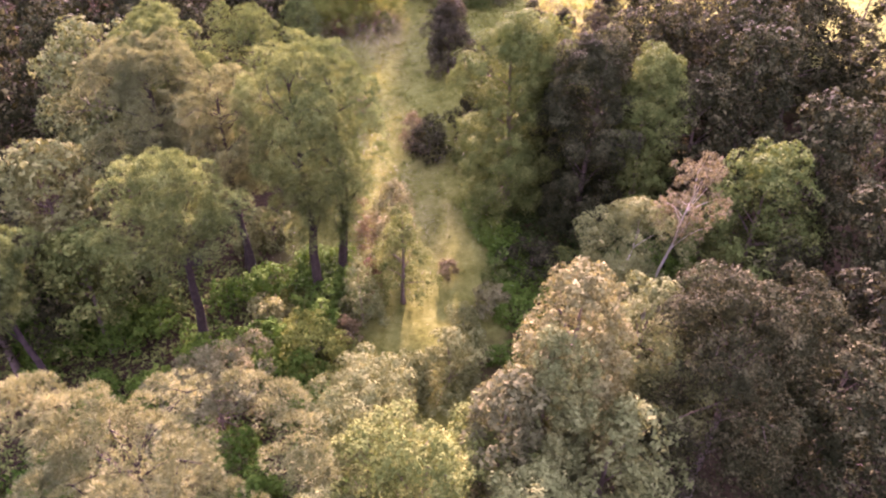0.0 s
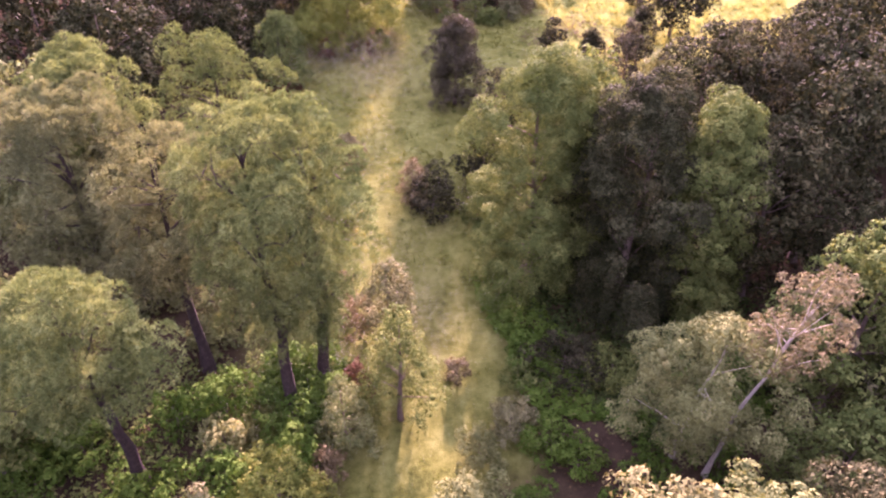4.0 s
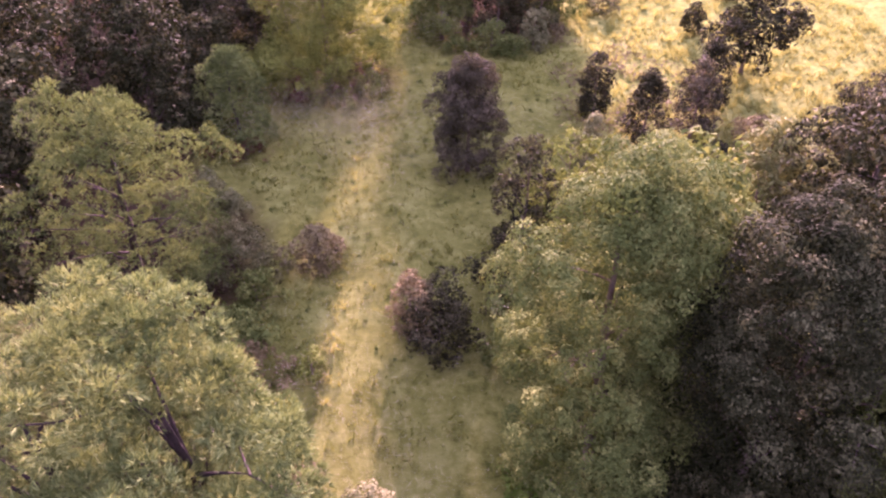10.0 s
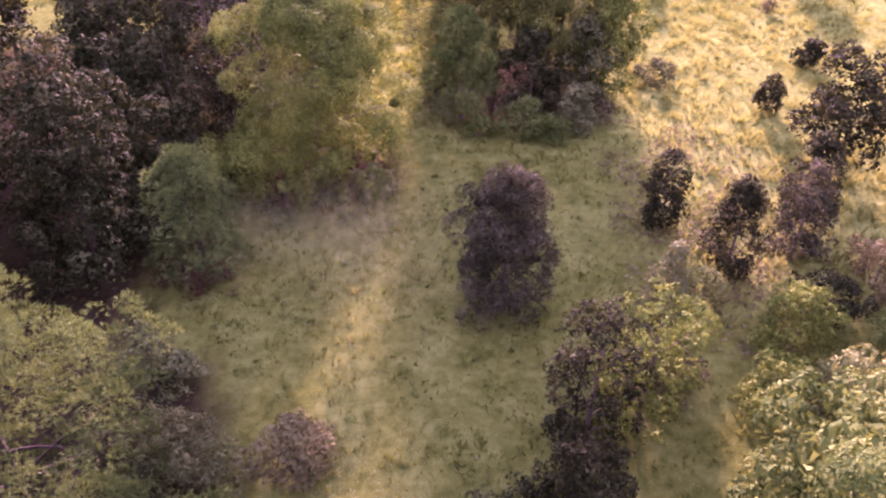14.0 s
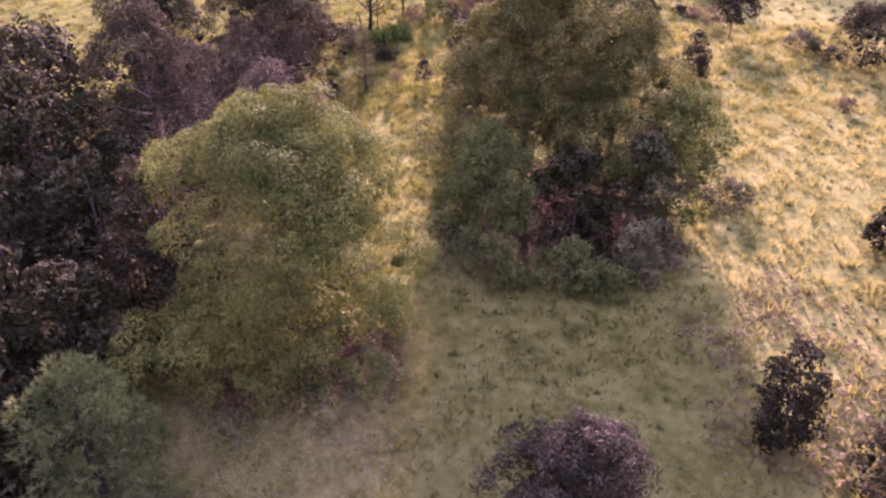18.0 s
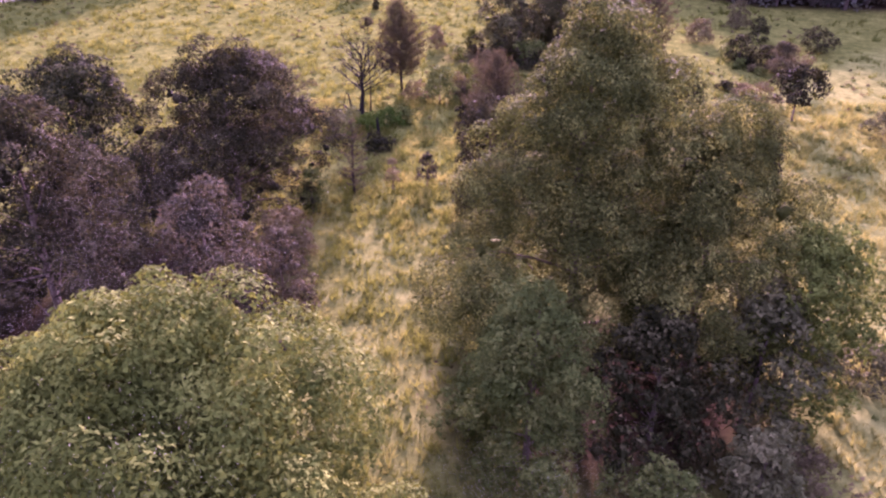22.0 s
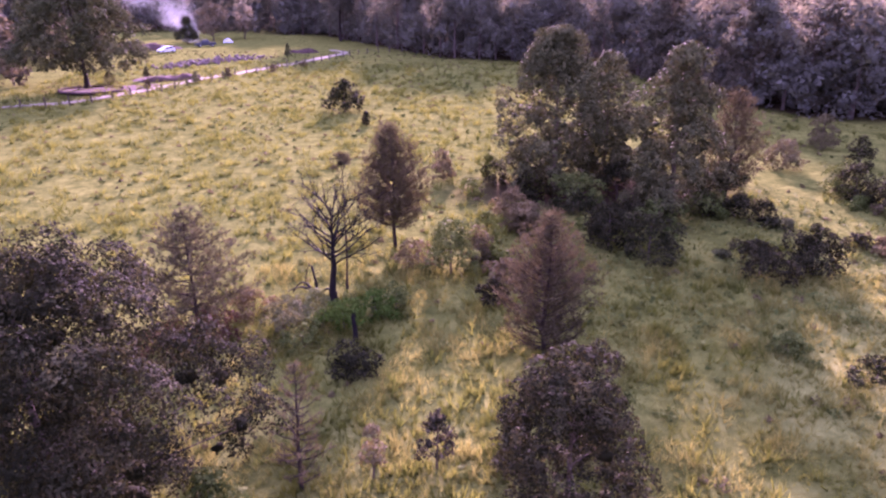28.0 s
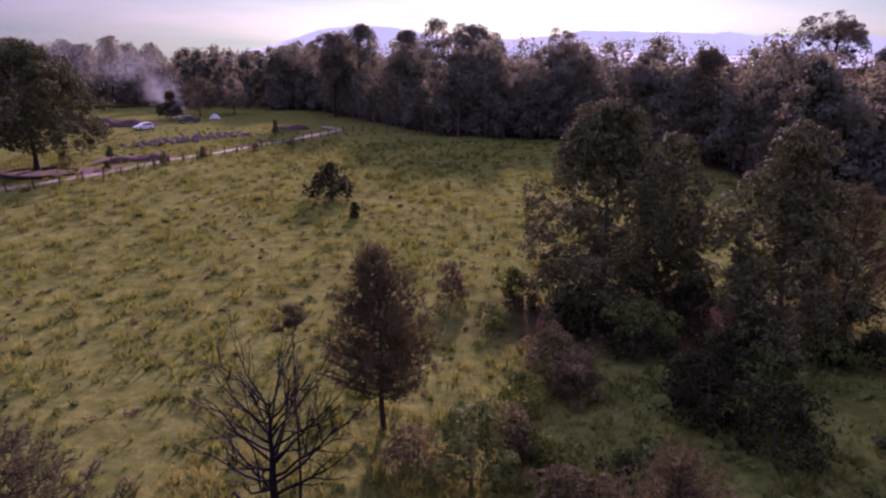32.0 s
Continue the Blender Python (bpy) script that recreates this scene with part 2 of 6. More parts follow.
# ---- helpers for building ----
SLOPE_Y = np.array([-900, -40, 40, 58, 80, 95, 110, 130, 154, 224, 280, 400, 3000], float)
SLOPE_Z = np.array([-4.8, -4.8, -4.6, -3.2, -2.0, -1.0, -0.6, 0.1, 0.8, 2.4, 3.2, 4.0, 4.0], float)
_fine_y = np.arange(-900.0, 3001.0, 2.0)
_fine_z = np.convolve(np.pad(np.interp(_fine_y, SLOPE_Y, SLOPE_Z), 6, "edge"), np.ones(13) / 13, "valid")


def ground_z(x, y):
    """Height of the gently rising land, with low swells."""
    x, y = np.asarray(x, float), np.asarray(y, float)
    z = np.interp(y, _fine_y, _fine_z)
    swell = 0.10 * np.sin(x * 0.31 + 0.6 * np.sin(y * 0.17)) * np.sin(y * 0.23 + 1.3) + 0.05 * np.sin(x * 0.83 + 2.0) * np.sin(y * 0.71)
    return z + swell


def mesh_object(name, verts, faces, material, parent=None, label="", smooth=False):
    """One mesh object from arrays: verts (n, 3) and faces (m, 3 or 4)."""
    verts, faces = np.asarray(verts, np.float32), np.asarray(faces, np.int32)
    k = faces.shape[1]
    me = bpy.data.meshes.new(name)
    me.vertices.add(len(verts))
    me.vertices.foreach_set("co", verts.ravel())
    me.loops.add(faces.size)
    me.loops.foreach_set("vertex_index", faces.ravel())
    me.polygons.add(len(faces))
    me.polygons.foreach_set("loop_start", np.arange(len(faces), dtype=np.int32) * k)
    if smooth:
        me.polygons.foreach_set("use_smooth", np.ones(len(faces), bool))
    me.materials.append(material)
    me.update(calc_edges=True)
    ob = new(name, me)
    if parent is not None:
        ob.parent = parent
    if label:
        ob["label"] = label
    return ob


def part(name, bm, material, parent=None, label=""):
    me = bpy.data.meshes.new(name)
    bm.to_mesh(me)
    bm.free()
    me.materials.append(material)
    ob = new(name, me)
    if parent is not None:
        ob.parent = parent
    if label:
        ob["label"] = label
    return ob


def thing(name, x, y, label, category, group="", z=None, turn=0.0):
    ob = new(name)
    ob.empty_display_size = 0.2
    ob.matrix_basis = pose(x, y, float(ground_z(x, y)) if z is None else z, 0, 0, turn)
    return tagged(ob, label, category, group)


def tube(points, radii, sides=6):
    """A tapered tube along points: verts and quads."""
    p, r = np.asarray(points, float), np.asarray(radii, float)
    d = np.gradient(p, axis=0)
    d /= np.linalg.norm(d, axis=1)[:, None] + 1e-9
    ref = np.where(np.abs(d[:, 2:3]) > 0.9, [[1.0, 0, 0]], [[0, 0, 1.0]])
    a = np.cross(d, ref)
    a /= np.linalg.norm(a, axis=1)[:, None] + 1e-9
    b = np.cross(d, a)
    ang = np.arange(sides) * 2 * math.pi / sides
    v = p[:, None] + r[:, None, None] * (np.cos(ang)[None, :, None] * a[:, None] + np.sin(ang)[None, :, None] * b[:, None])
    i, j = np.meshgrid(np.arange(len(p) - 1), np.arange(sides), indexing="ij")
    j2 = (j + 1) % sides
    f = np.stack([i * sides + j, i * sides + j2, (i + 1) * sides + j2, (i + 1) * sides + j], -1).reshape(-1, 4)
    return v.reshape(-1, 3), f


def joined(pieces):
    vs, fs, n = [], [], 0
    for v, f in pieces:
        vs.append(v)
        fs.append(f + n)
        n += len(v)
    return np.concatenate(vs), np.concatenate(fs)


def directions(rng, n, up=0.0):
    d = rng.normal(size=(n, 3))
    d /= np.linalg.norm(d, axis=1)[:, None]
    d[:, 2] += up
    return d / np.linalg.norm(d, axis=1)[:, None]


def leaves(rng, centre, outward, size, jitter=0.5, slim=0.5):
    """Small pointed leaf sprays at the centres: verts and triangles."""
    n = len(centre)
    nor = outward + jitter * rng.normal(size=(n, 3))
    nor /= np.linalg.norm(nor, axis=1)[:, None]
    a = np.cross(nor, rng.normal(size=(n, 3)))
    a /= np.linalg.norm(a, axis=1)[:, None] + 1e-9
    b = np.cross(nor, a)
    s = (size * rng.uniform(0.6, 1.35, n))[:, None]
    tip, foot, half = centre + a * s * 0.55 + nor * s * 0.08, centre - a * s * 0.45, b * s * slim * 0.5
    v = np.stack([foot - half, foot + half, tip], 1)
    return v.reshape(-1, 3), np.arange(3 * n).reshape(-1, 3)


def needles(rng, centre, outward, size, count=6, spread=0.75, width=0.12):
    """Tufts of tapering blades that fan out from the centres: verts and triangles."""
    n = len(centre) * count
    base, axis = np.repeat(centre, count, 0), np.repeat(outward, count, 0)
    d = axis + spread * rng.normal(size=(n, 3))
    d /= np.linalg.norm(d, axis=1)[:, None]
    side = np.cross(d, rng.normal(size=(n, 3)))
    side /= np.linalg.norm(side, axis=1)[:, None] + 1e-9
    s = (size * rng.uniform(0.7, 1.3, n))[:, None]
    v = np.stack([base + side * s * width, base - side * s * width, base + d * s], 1)
    return v.reshape(-1, 3), np.arange(3 * n).reshape(-1, 3)


PROFILE = {
    "dome": ([0, 0.15, 0.4, 0.65, 0.85, 1.0], [0.6, 0.9, 1.0, 0.88, 0.6, 0.2]),
    "full": ([0, 0.15, 0.4, 0.65, 0.85, 1.0], [0.95, 1.0, 0.97, 0.82, 0.55, 0.2]),
    "pine": ([0, 0.2, 0.45, 0.7, 0.88, 1.0], [0.22, 0.5, 0.82, 1.0, 0.82, 0.35]),
    "cone": ([0, 0.1, 0.35, 0.6, 0.85, 1.0], [0.75, 1.0, 0.85, 0.6, 0.28, 0.06]),
    "column": ([0, 0.15, 0.45, 0.7, 0.9, 1.0], [0.75, 0.95, 1.0, 0.85, 0.5, 0.15]),
    "egg": ([0, 0.12, 0.35, 0.6, 0.85, 1.0], [0.7, 1.0, 0.95, 0.75, 0.42, 0.1]),
}
_count = [0]


ico = bmesh.new()
bmesh.ops.create_icosphere(ico, subdivisions=1, radius=1.0)
ICO_V = np.array([v.co[:] for v in ico.verts])
ICO_F = np.array([[v.index for v in f.verts] for f in ico.faces])
ico.free()


def tree(name, label, x, y, h, w, leaf, profile="dome", clear=0.25, lump=0.26, size=0.28, kind="leaf", dense=1.0, bark=None,
         lean=(0.0, 0.0), category="tree", group="", trunks=1, thick=None, cover=0.3):
    """A tree or bush of height h and half-width w: trunk with limbs, and a crown of boughs, each a heap of leafy clumps.
    clear: height of the lowest leaves as a share of h; lump: bough size as a share of w; lean: shift of the top."""
    _count[0] += 1
    rng = np.random.default_rng(1000 + _count[0])
    if abs(x) > 24 and y < 120:          # the deep wood stays far from the flight
        size = max(size, 0.36)
    top = thing(name, x, y, label, category, group)
    lo, hi = clear * h, h
    rl = max(1.45 * lump * w, 0.3)
    pu, pr = PROFILE[profile]
    area = math.pi * 2 * w * 0.75 * (hi - lo)
    k = int(max(9, dense * (1.9 if kind == "leaf" else 1.75) * area / (math.pi * rl * rl)))
    u = rng.uniform(0, 1, k * 6)
    keep = rng.uniform(0, 1, k * 6) < np.interp(u, pu, pr)
    u = np.append(u[keep][: k - 1], 0.98)
    k = len(u)
    th = rng.uniform(0, 6.28) + np.argsort(np.argsort(u)) * 2.4 + rng.normal(0, 0.4, k)
    a0, a1 = rng.uniform(0, 6.28, 2)
    wav = 0.6 if profile in ("column", "egg", "cone") and w < 3 else 1.1
    big = w * np.interp(u, pu, pr) * (1 + wav * (0.22 * np.sin(2 * th + a0 + 3 * u) + 0.17 * np.sin(3 * th + a1 - 7 * u)))
    rad = np.maximum(big * np.sqrt(rng.uniform(0.3, 1.12, k)) - 0.42 * rl, 0.0)
    rad[-1] *= 0.3
    r = rl * rng.uniform(0.5, 1.25, k)
    cz = np.minimum(lo + (hi - lo) * u, hi - r * 0.75)
    share = cz / h
    c = np.stack([rad * np.cos(th) + lean[0] * share ** 1.2, rad * np.sin(th) + lean[1] * share ** 1.2, cz], 1)
    out = np.stack([np.cos(th), np.sin(th), 0.5 + 0 * th], 1) * np.where(rad > 0.2 * w, 1.0, 0.3)[:, None]
    # leafy clumps on the outer and upper side of every bough
    subs = 8 if kind == "leaf" else 7
    bi = np.repeat(np.arange(k), subs)
    turn = np.tile(np.arange(subs), k) * 2.4 + np.repeat(rng.uniform(0, 6.28, k), subs)
    rise = np.tile((np.arange(subs) + 0.5) / subs, k) * 1.5 - 0.55
    flat = np.sqrt(np.clip(1 - rise ** 2, 0.05, 1))
    d = np.stack([flat * np.cos(turn), flat * np.sin(turn), rise], 1) + rng.normal(size=(len(bi), 3)) * 0.22 + out[bi] * 0.55
    d /= np.linalg.norm(d, axis=1)[:, None]
    c2 = c[bi] + d * (r[bi] * rng.uniform(0.6, 0.9, len(bi)))[:, None] * [1, 1, 0.85]
    r2 = r[bi] * rng.uniform(0.3, 0.52, len(bi))
    if kind == "leaf":
        per = np.maximum(5, cover * 2 * math.pi * r2 * r2 * 1.5 / (0.5 * size * size * 0.7)).astype(int)
        idx = np.repeat(np.arange(len(bi)), per)
        e = rng.normal(size=(len(idx), 3)) * 0.75 + d[idx] * 0.4
        e[:, 2] += 0.5
        e /= np.linalg.norm(e, axis=1)[:, None]
        pos = c2[idx] + e * (r2[idx] * rng.uniform(0.78, 1.08, len(idx)))[:, None]
        heart = ICO_V[None] * (r[:, None, None] * rng.uniform(0.1, 0.3, (k, len(ICO_V), 1))) * [1, 1, 0.85] + c[:, None]          # solid leaf-coloured core inside each bough, added to block light through the crown
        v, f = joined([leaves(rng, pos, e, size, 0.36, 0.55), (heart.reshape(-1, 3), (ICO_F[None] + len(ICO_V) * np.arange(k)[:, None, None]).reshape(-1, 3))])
    else:
        per = np.maximum(5, cover * 64 * (r2 / 0.45) ** 2).astype(int)
        idx = np.repeat(np.arange(len(bi)), per)
        e = rng.normal(size=(len(idx), 3)) * 0.7 + d[idx] * 0.35
        e[:, 2] += 0.55
        e /= np.linalg.norm(e, axis=1)[:, None]
        pos = c2[idx] + e * (r2[idx] * rng.uniform(0.6, 0.85, len(idx)))[:, None]
        v, f = needles(rng, pos, e, size * 0.95, 6, 0.45, 0.07)
    v[:, 2] = np.maximum(v[:, 2], 0.03)
    mesh_object("crown", v, f, leaf, top)
    # trunk and limbs
    th0 = thick or max(0.035, (0.013 if kind == "leaf" else 0.0155) * h + 0.006 * w)
    pieces = []
    s = np.linspace(0, 1, 9)
    wob = np.cumsum(rng.normal(0, 0.012 * h, (9, 2)), 0) * 0.5
    wob -= wob[0]
    line = np.stack([lean[0] * (s * 0.92) ** 1.2 + wob[:, 0], lean[1] * (s * 0.92) ** 1.2 + wob[:, 1], s * h * 0.92 - 0.25 * (s == 0)], 1)
    pieces.append(tube(line, th0 * (1.25 - 1.1 * s) * (1 + 0.5 * (s == 0)), 7))
    for j in range(min(k, 22 if w > 3.4 else 12)):
        at = max(0.1, min(0.9, share[j] - rng.uniform(0.04, 0.2)))
        start = np.array([np.interp(at, s * 0.92, line[:, 0]), np.interp(at, s * 0.92, line[:, 1]), at * h])
        q = np.linspace(0, 1, 5)[:, None]
        curve = start + (c[j] - start) * q + np.array([0, 0, 1]) * (q * (1 - q)) * 0.1 * h * rng.uniform(-0.4, 0.9)
        pieces.append(tube(curve, th0 * (0.36 - 0.3 * q[:, 0]) * (1.1 - at * 0.6), 5))
        if w > 1.5:
            for b in range(j * subs, j * subs + 2):
                twig = c[j] + (c2[b] - c[j]) * np.linspace(0, 1, 3)[:, None]
                pieces.append(tube(twig, th0 * np.array([0.12, 0.08, 0.03]), 4))
    v, f = joined(pieces)
    mesh_object("trunk", v, f, bark or (BARK if kind == "leaf" else PINE_BARK), top, smooth=True)
    return top

# ---- the ground: one sheet to the horizon ----
def patch(x, y, cx, cy, rx, ry, soft=0.3):
    """1 inside an ellipse, falling to 0 past its edge."""
    d = np.sqrt(((x - cx) / rx) ** 2 + ((y - cy) / ry) ** 2)
    return np.clip((1 + soft - d) / (2 * soft), 0, 1)


def ragged(x, y):
    return 0.5 * np.sin(x * 0.9 + 1.7 * np.sin(y * 0.6)) + 0.5 * np.sin(y * 0.8 + 1.3 * np.sin(x * 0.7))


def dryness(x, y):
    """How dry the grass is: the open fields are straw-coloured, the shaded meadow stays green."""
    e = ragged(x, y)
    right = np.clip((x - 9.5 + 1.2 * e) / 2.5, 0, 1) * np.clip((y - 78 + 2 * e) / 6, 0, 1)
    lane = np.clip(1.4 - np.abs(x + 7.6 - 0.02 * (y - 75)) / 0.45 + 0.6 * e, 0, 1) * 0.38 * np.clip((y - 52) / 22, 0.2, 1)
    corridor = np.clip(1.3 - np.abs(x + 7.5) / 4.5, 0, 1) * np.clip((y - 101 + e) / 4, 0, 1) * 0.62
    far = np.clip((y - 138 + 4 * e - 0.35 * (x + 10)) / 14, 0, 1) * np.clip((4 - x) / 12, 0, 1) * (0.72 + 0.22 * e)
    return np.clip(np.maximum(np.maximum(right, lane), np.maximum(corridor, far)), 0, 1)


def wide_field(x, y):
    """The olive, tussocky pasture beyond the last trees."""
    return np.clip((y - 128 + 5 * ragged(x, y)) / 10, 0, 1) * np.clip((16 - x + 2 * ragged(x, y) + 1.2 * (y - 142)) / 6, 0, 1)


FOREST_X = [-130, -60, -42, -19, -5, 12, 24, 30, 36, 43, 60, 140]
FOREST_Y = [372, 345, 336, 294, 271, 266, 262, 240, 214, 202, 198, 190]


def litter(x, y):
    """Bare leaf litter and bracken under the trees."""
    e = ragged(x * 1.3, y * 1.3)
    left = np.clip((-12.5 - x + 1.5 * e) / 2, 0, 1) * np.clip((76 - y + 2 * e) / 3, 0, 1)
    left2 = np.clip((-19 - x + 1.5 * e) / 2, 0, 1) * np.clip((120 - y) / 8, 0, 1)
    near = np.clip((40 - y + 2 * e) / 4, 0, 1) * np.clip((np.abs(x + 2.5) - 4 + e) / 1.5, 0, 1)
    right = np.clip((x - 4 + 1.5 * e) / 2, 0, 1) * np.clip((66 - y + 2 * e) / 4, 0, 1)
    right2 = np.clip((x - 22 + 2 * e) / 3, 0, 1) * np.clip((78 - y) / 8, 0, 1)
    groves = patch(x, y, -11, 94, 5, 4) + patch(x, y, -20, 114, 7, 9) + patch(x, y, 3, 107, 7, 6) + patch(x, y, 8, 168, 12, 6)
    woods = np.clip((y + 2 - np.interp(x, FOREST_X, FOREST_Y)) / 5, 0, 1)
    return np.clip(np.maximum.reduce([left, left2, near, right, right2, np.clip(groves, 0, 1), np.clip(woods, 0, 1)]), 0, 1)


gx = np.concatenate([-np.geomspace(95, 3000, 26)[::-1], np.arange(-90, 90.1, 1.5), np.geomspace(95, 3000, 26)])
gy = np.concatenate([-np.geomspace(40, 800, 12)[::-1], np.arange(-30, 340.1, 1.5), np.geomspace(346, 3000, 26)])
GXX, GYY = np.meshgrid(gx, gy, indexing="ij")
gv = np.stack([GXX, GYY, ground_z(GXX, GYY) + 0.04 * np.sin(GXX * 2.3 + GYY) * np.sin(GYY * 1.9)], -1).reshape(-1, 3)
ni, nj = len(gx), len(gy)
ii, jj = np.meshgrid(np.arange(ni - 1), np.arange(nj - 1), indexing="ij")
gf = np.stack([ii * nj + jj, (ii + 1) * nj + jj, (ii + 1) * nj + jj + 1, ii * nj + jj + 1], -1).reshape(-1, 4)
m, n, l, p = nodes_of("meadow_ground")
att = n.new("ShaderNodeAttribute")
att.attribute_name = "cover"
sep = n.new("ShaderNodeSeparateColor")
l.new(att.outputs["Color"], sep.inputs["Color"])
n1, n2, n3 = noise_of(n, l, 0.5, 5.0, "World"), noise_of(n, l, 1.7, 6.0, "World", 0.65), noise_of(n, l, 14.0, 4.0, "World", 0.7)
green = ramp_of(n, [(0.4, (0.0271, 0.0369, 0.0076)), (0.49, (0.0791, 0.0873, 0.019)), (0.6, (0.132, 0.146, 0.042))])
dryr = ramp_of(n, [(0.4, (0.0633, 0.0727, 0.019)), (0.5, (0.1469, 0.1571, 0.0427)), (0.61, (0.2486, 0.2483, 0.076))])
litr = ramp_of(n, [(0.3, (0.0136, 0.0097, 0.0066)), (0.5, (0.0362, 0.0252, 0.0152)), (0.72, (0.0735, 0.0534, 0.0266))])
fldr = ramp_of(n, [(0.38, (0.0294, 0.0407, 0.0085)), (0.5, (0.0949, 0.1067, 0.0238)), (0.62, (0.1898, 0.194, 0.0494))])
f1 = blend_of(n, l, n1.outputs["Color"], n2.outputs["Color"], 0.55)
f1 = blend_of(n, l, f1, n3.outputs["Color"], 0.3)
for r in (green, dryr, litr, fldr):
    l.new(f1, r.inputs["Fac"])
c1 = blend_of(n, l, green.outputs["Color"], dryr.outputs["Color"], sep.outputs["Red"])
c1 = blend_of(n, l, c1, fldr.outputs["Color"], sep.outputs["Blue"])
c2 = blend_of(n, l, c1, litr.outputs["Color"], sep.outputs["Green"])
l.new(c2, p.inputs["Base Color"])
p.inputs["Roughness"].default_value, p.inputs["Specular IOR Level"].default_value = 1.0, 0.0
bump = n.new("ShaderNodeBump")
bump.inputs["Strength"].default_value, bump.inputs["Distance"].default_value = 0.9, 0.12
l.new(blend_of(n, l, n2.outputs["Color"], n3.outputs["Color"], 0.5), bump.inputs["Height"])
l.new(bump.outputs["Normal"], p.inputs["Normal"])
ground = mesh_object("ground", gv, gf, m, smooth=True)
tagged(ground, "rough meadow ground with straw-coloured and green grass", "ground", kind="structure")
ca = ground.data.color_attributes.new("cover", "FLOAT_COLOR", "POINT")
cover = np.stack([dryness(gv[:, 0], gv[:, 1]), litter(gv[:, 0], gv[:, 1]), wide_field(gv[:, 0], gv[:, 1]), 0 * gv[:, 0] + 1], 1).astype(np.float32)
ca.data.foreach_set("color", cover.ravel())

# ---- trees near the start: the pine stand ----
PINE = dict(kind="needle", size=0.22, profile="pine", lump=0.25, dense=1.05, cover=0.52)
tree("pine_tree", "tall green pine with a forked dark trunk beside the clearing", -9.9, 43.8, 21.0, 4.2, PINE_LEAF, clear=0.28, **PINE)
tree("pine_tree", "tall green pine with dark trunk and dead lower branches", -8.0, 45.2, 20.4, 3.6, PINE_LEAF, clear=0.24, **PINE)
tree("pine_tree", "leaning pine with a round yellow-green crown and bare trunk", -17.9, 38.6, 19.6, 3.3, PINE_LEAF, clear=0.6, lean=(2.4, -4.8), **{**PINE, "dense": 1.5, "profile": "dome"})
tree("pine_tree", "tall yellowing pine in a dense stand", -21.0, 47.8, 19.6, 4.2, PINE_GOLD, clear=0.3, **PINE)
tree("pine_tree", "tall pine with pale tips in a dense stand", -21.6, 53.0, 19.6, 3.6, PINE_LEAF, clear=0.35, **PINE)
tree("pine_tree", "yellowing pine with a visible dark stem", -16.2, 47.2, 17.6, 4.4, PINE_GOLD, clear=0.35, **PINE)
tree("pine_tree", "round-crowned pine at the edge of the meadow", -18.3, 66.0, 14.2, 5.0, PINE_MID, clear=0.08, kind="needle", size=0.24, profile="full", lump=0.2, dense=1.15)
tree("pine_tree", "yellow-green pine with soft rounded clumps", -12.4, 16.8, 19.2, 5.0, PINE_GOLD, clear=0.4, **PINE)
tree("pine_tree", "leaning pine with a dark bare trunk", -25.5, 32.0, 15.5, 3.4, PINE_LEAF, clear=0.55, lean=(-3.5, 1.5), **PINE)
tree("pine_tree", "small bushy pine over russet ferns", -16.8, 83.6, 7.6, 2.7, PINE_LEAF, clear=0.06, kind="needle", size=0.3, profile="egg", lump=0.24)

# ---- broadleaved trees below the start ----
tree("oak_tree", "olive oak with a lumpy crown", -28.5, 55.5, 17.5, 4.6, OAK_PALE, clear=0.2)
tree("oak_tree", "olive-green oak with pale lit top", -28.0, 43.0, 14.4, 4.2, OAK_PALE, clear=0.2)
tree("oak_tree", "dark green oak in the wood", -24.8, 38.0, 11.0, 3.4, OAK_GREEN, clear=0.2)
tree("oak_tree", "dark oak standing in the wood", -31.0, 36.0, 15.0, 4.4, OAK_DARK, clear=0.2)
tree("oak_tree", "dark green oak behind the pines", -25.5, 60.0, 13.5, 4.6, OAK_DARK, clear=0.15)
tree("oak_tree", "round green-topped oak in the wood", -0.8, 19.2, 15.0, 4.2, OAK_GREEN, clear=0.2, size=0.17)
tree("oak_tree", "pale brown oak with bunched leaves", -3.9, 24.0, 13.2, 3.8, OAK_PALE, clear=0.2, size=0.17)
tree("oak_tree", "brownish-olive oak with a narrow crown", 2.9, 21.4, 16.4, 2.4, OAK_OLIVE, clear=0.25, size=0.3)
tree("oak_tree", "olive oak with upright leafy shoots", 5.2, 23.4, 17.0, 2.8, OAK_PALE, clear=0.2, size=0.17)
tree("bare_topped_tree", "half-bare tree with thin pinkish-brown foliage", 6.6, 25.6, 18.8, 3.0, TAN_LEAF, clear=0.35, size=0.22, dense=0.8)
tree("oak_tree", "oak with pale brown bunched top leaves", 11.2, 27.9, 16.2, 3.5, OAK_PALE, clear=0.2, size=0.17)
tree("oak_tree", "large dark oak with pale brown top leaves", 15.2, 25.9, 17.8, 4.7, OAK_DARK, clear=0.2, size=0.17)
tree("oak_tree", "dark grey-green oak in the wood", 20.6, 24.6, 14.8, 4.2, OAK_DARK, clear=0.2)
tree("oak_tree", "pale oak with bunched leaves", 3.9, 17.2, 14.6, 3.4, OAK_PALE, clear=0.2, size=0.17)
tree("oak_tree", "low oak with pale brown leaves", -5.6, 17.4, 12.4, 2.6, OAK_PALE, clear=0.2, size=0.17)
tree("oak_tree", "olive-green oak beside the glade", 8.6, 22.0, 13.6, 3.4, OAK_PALE, clear=0.15)
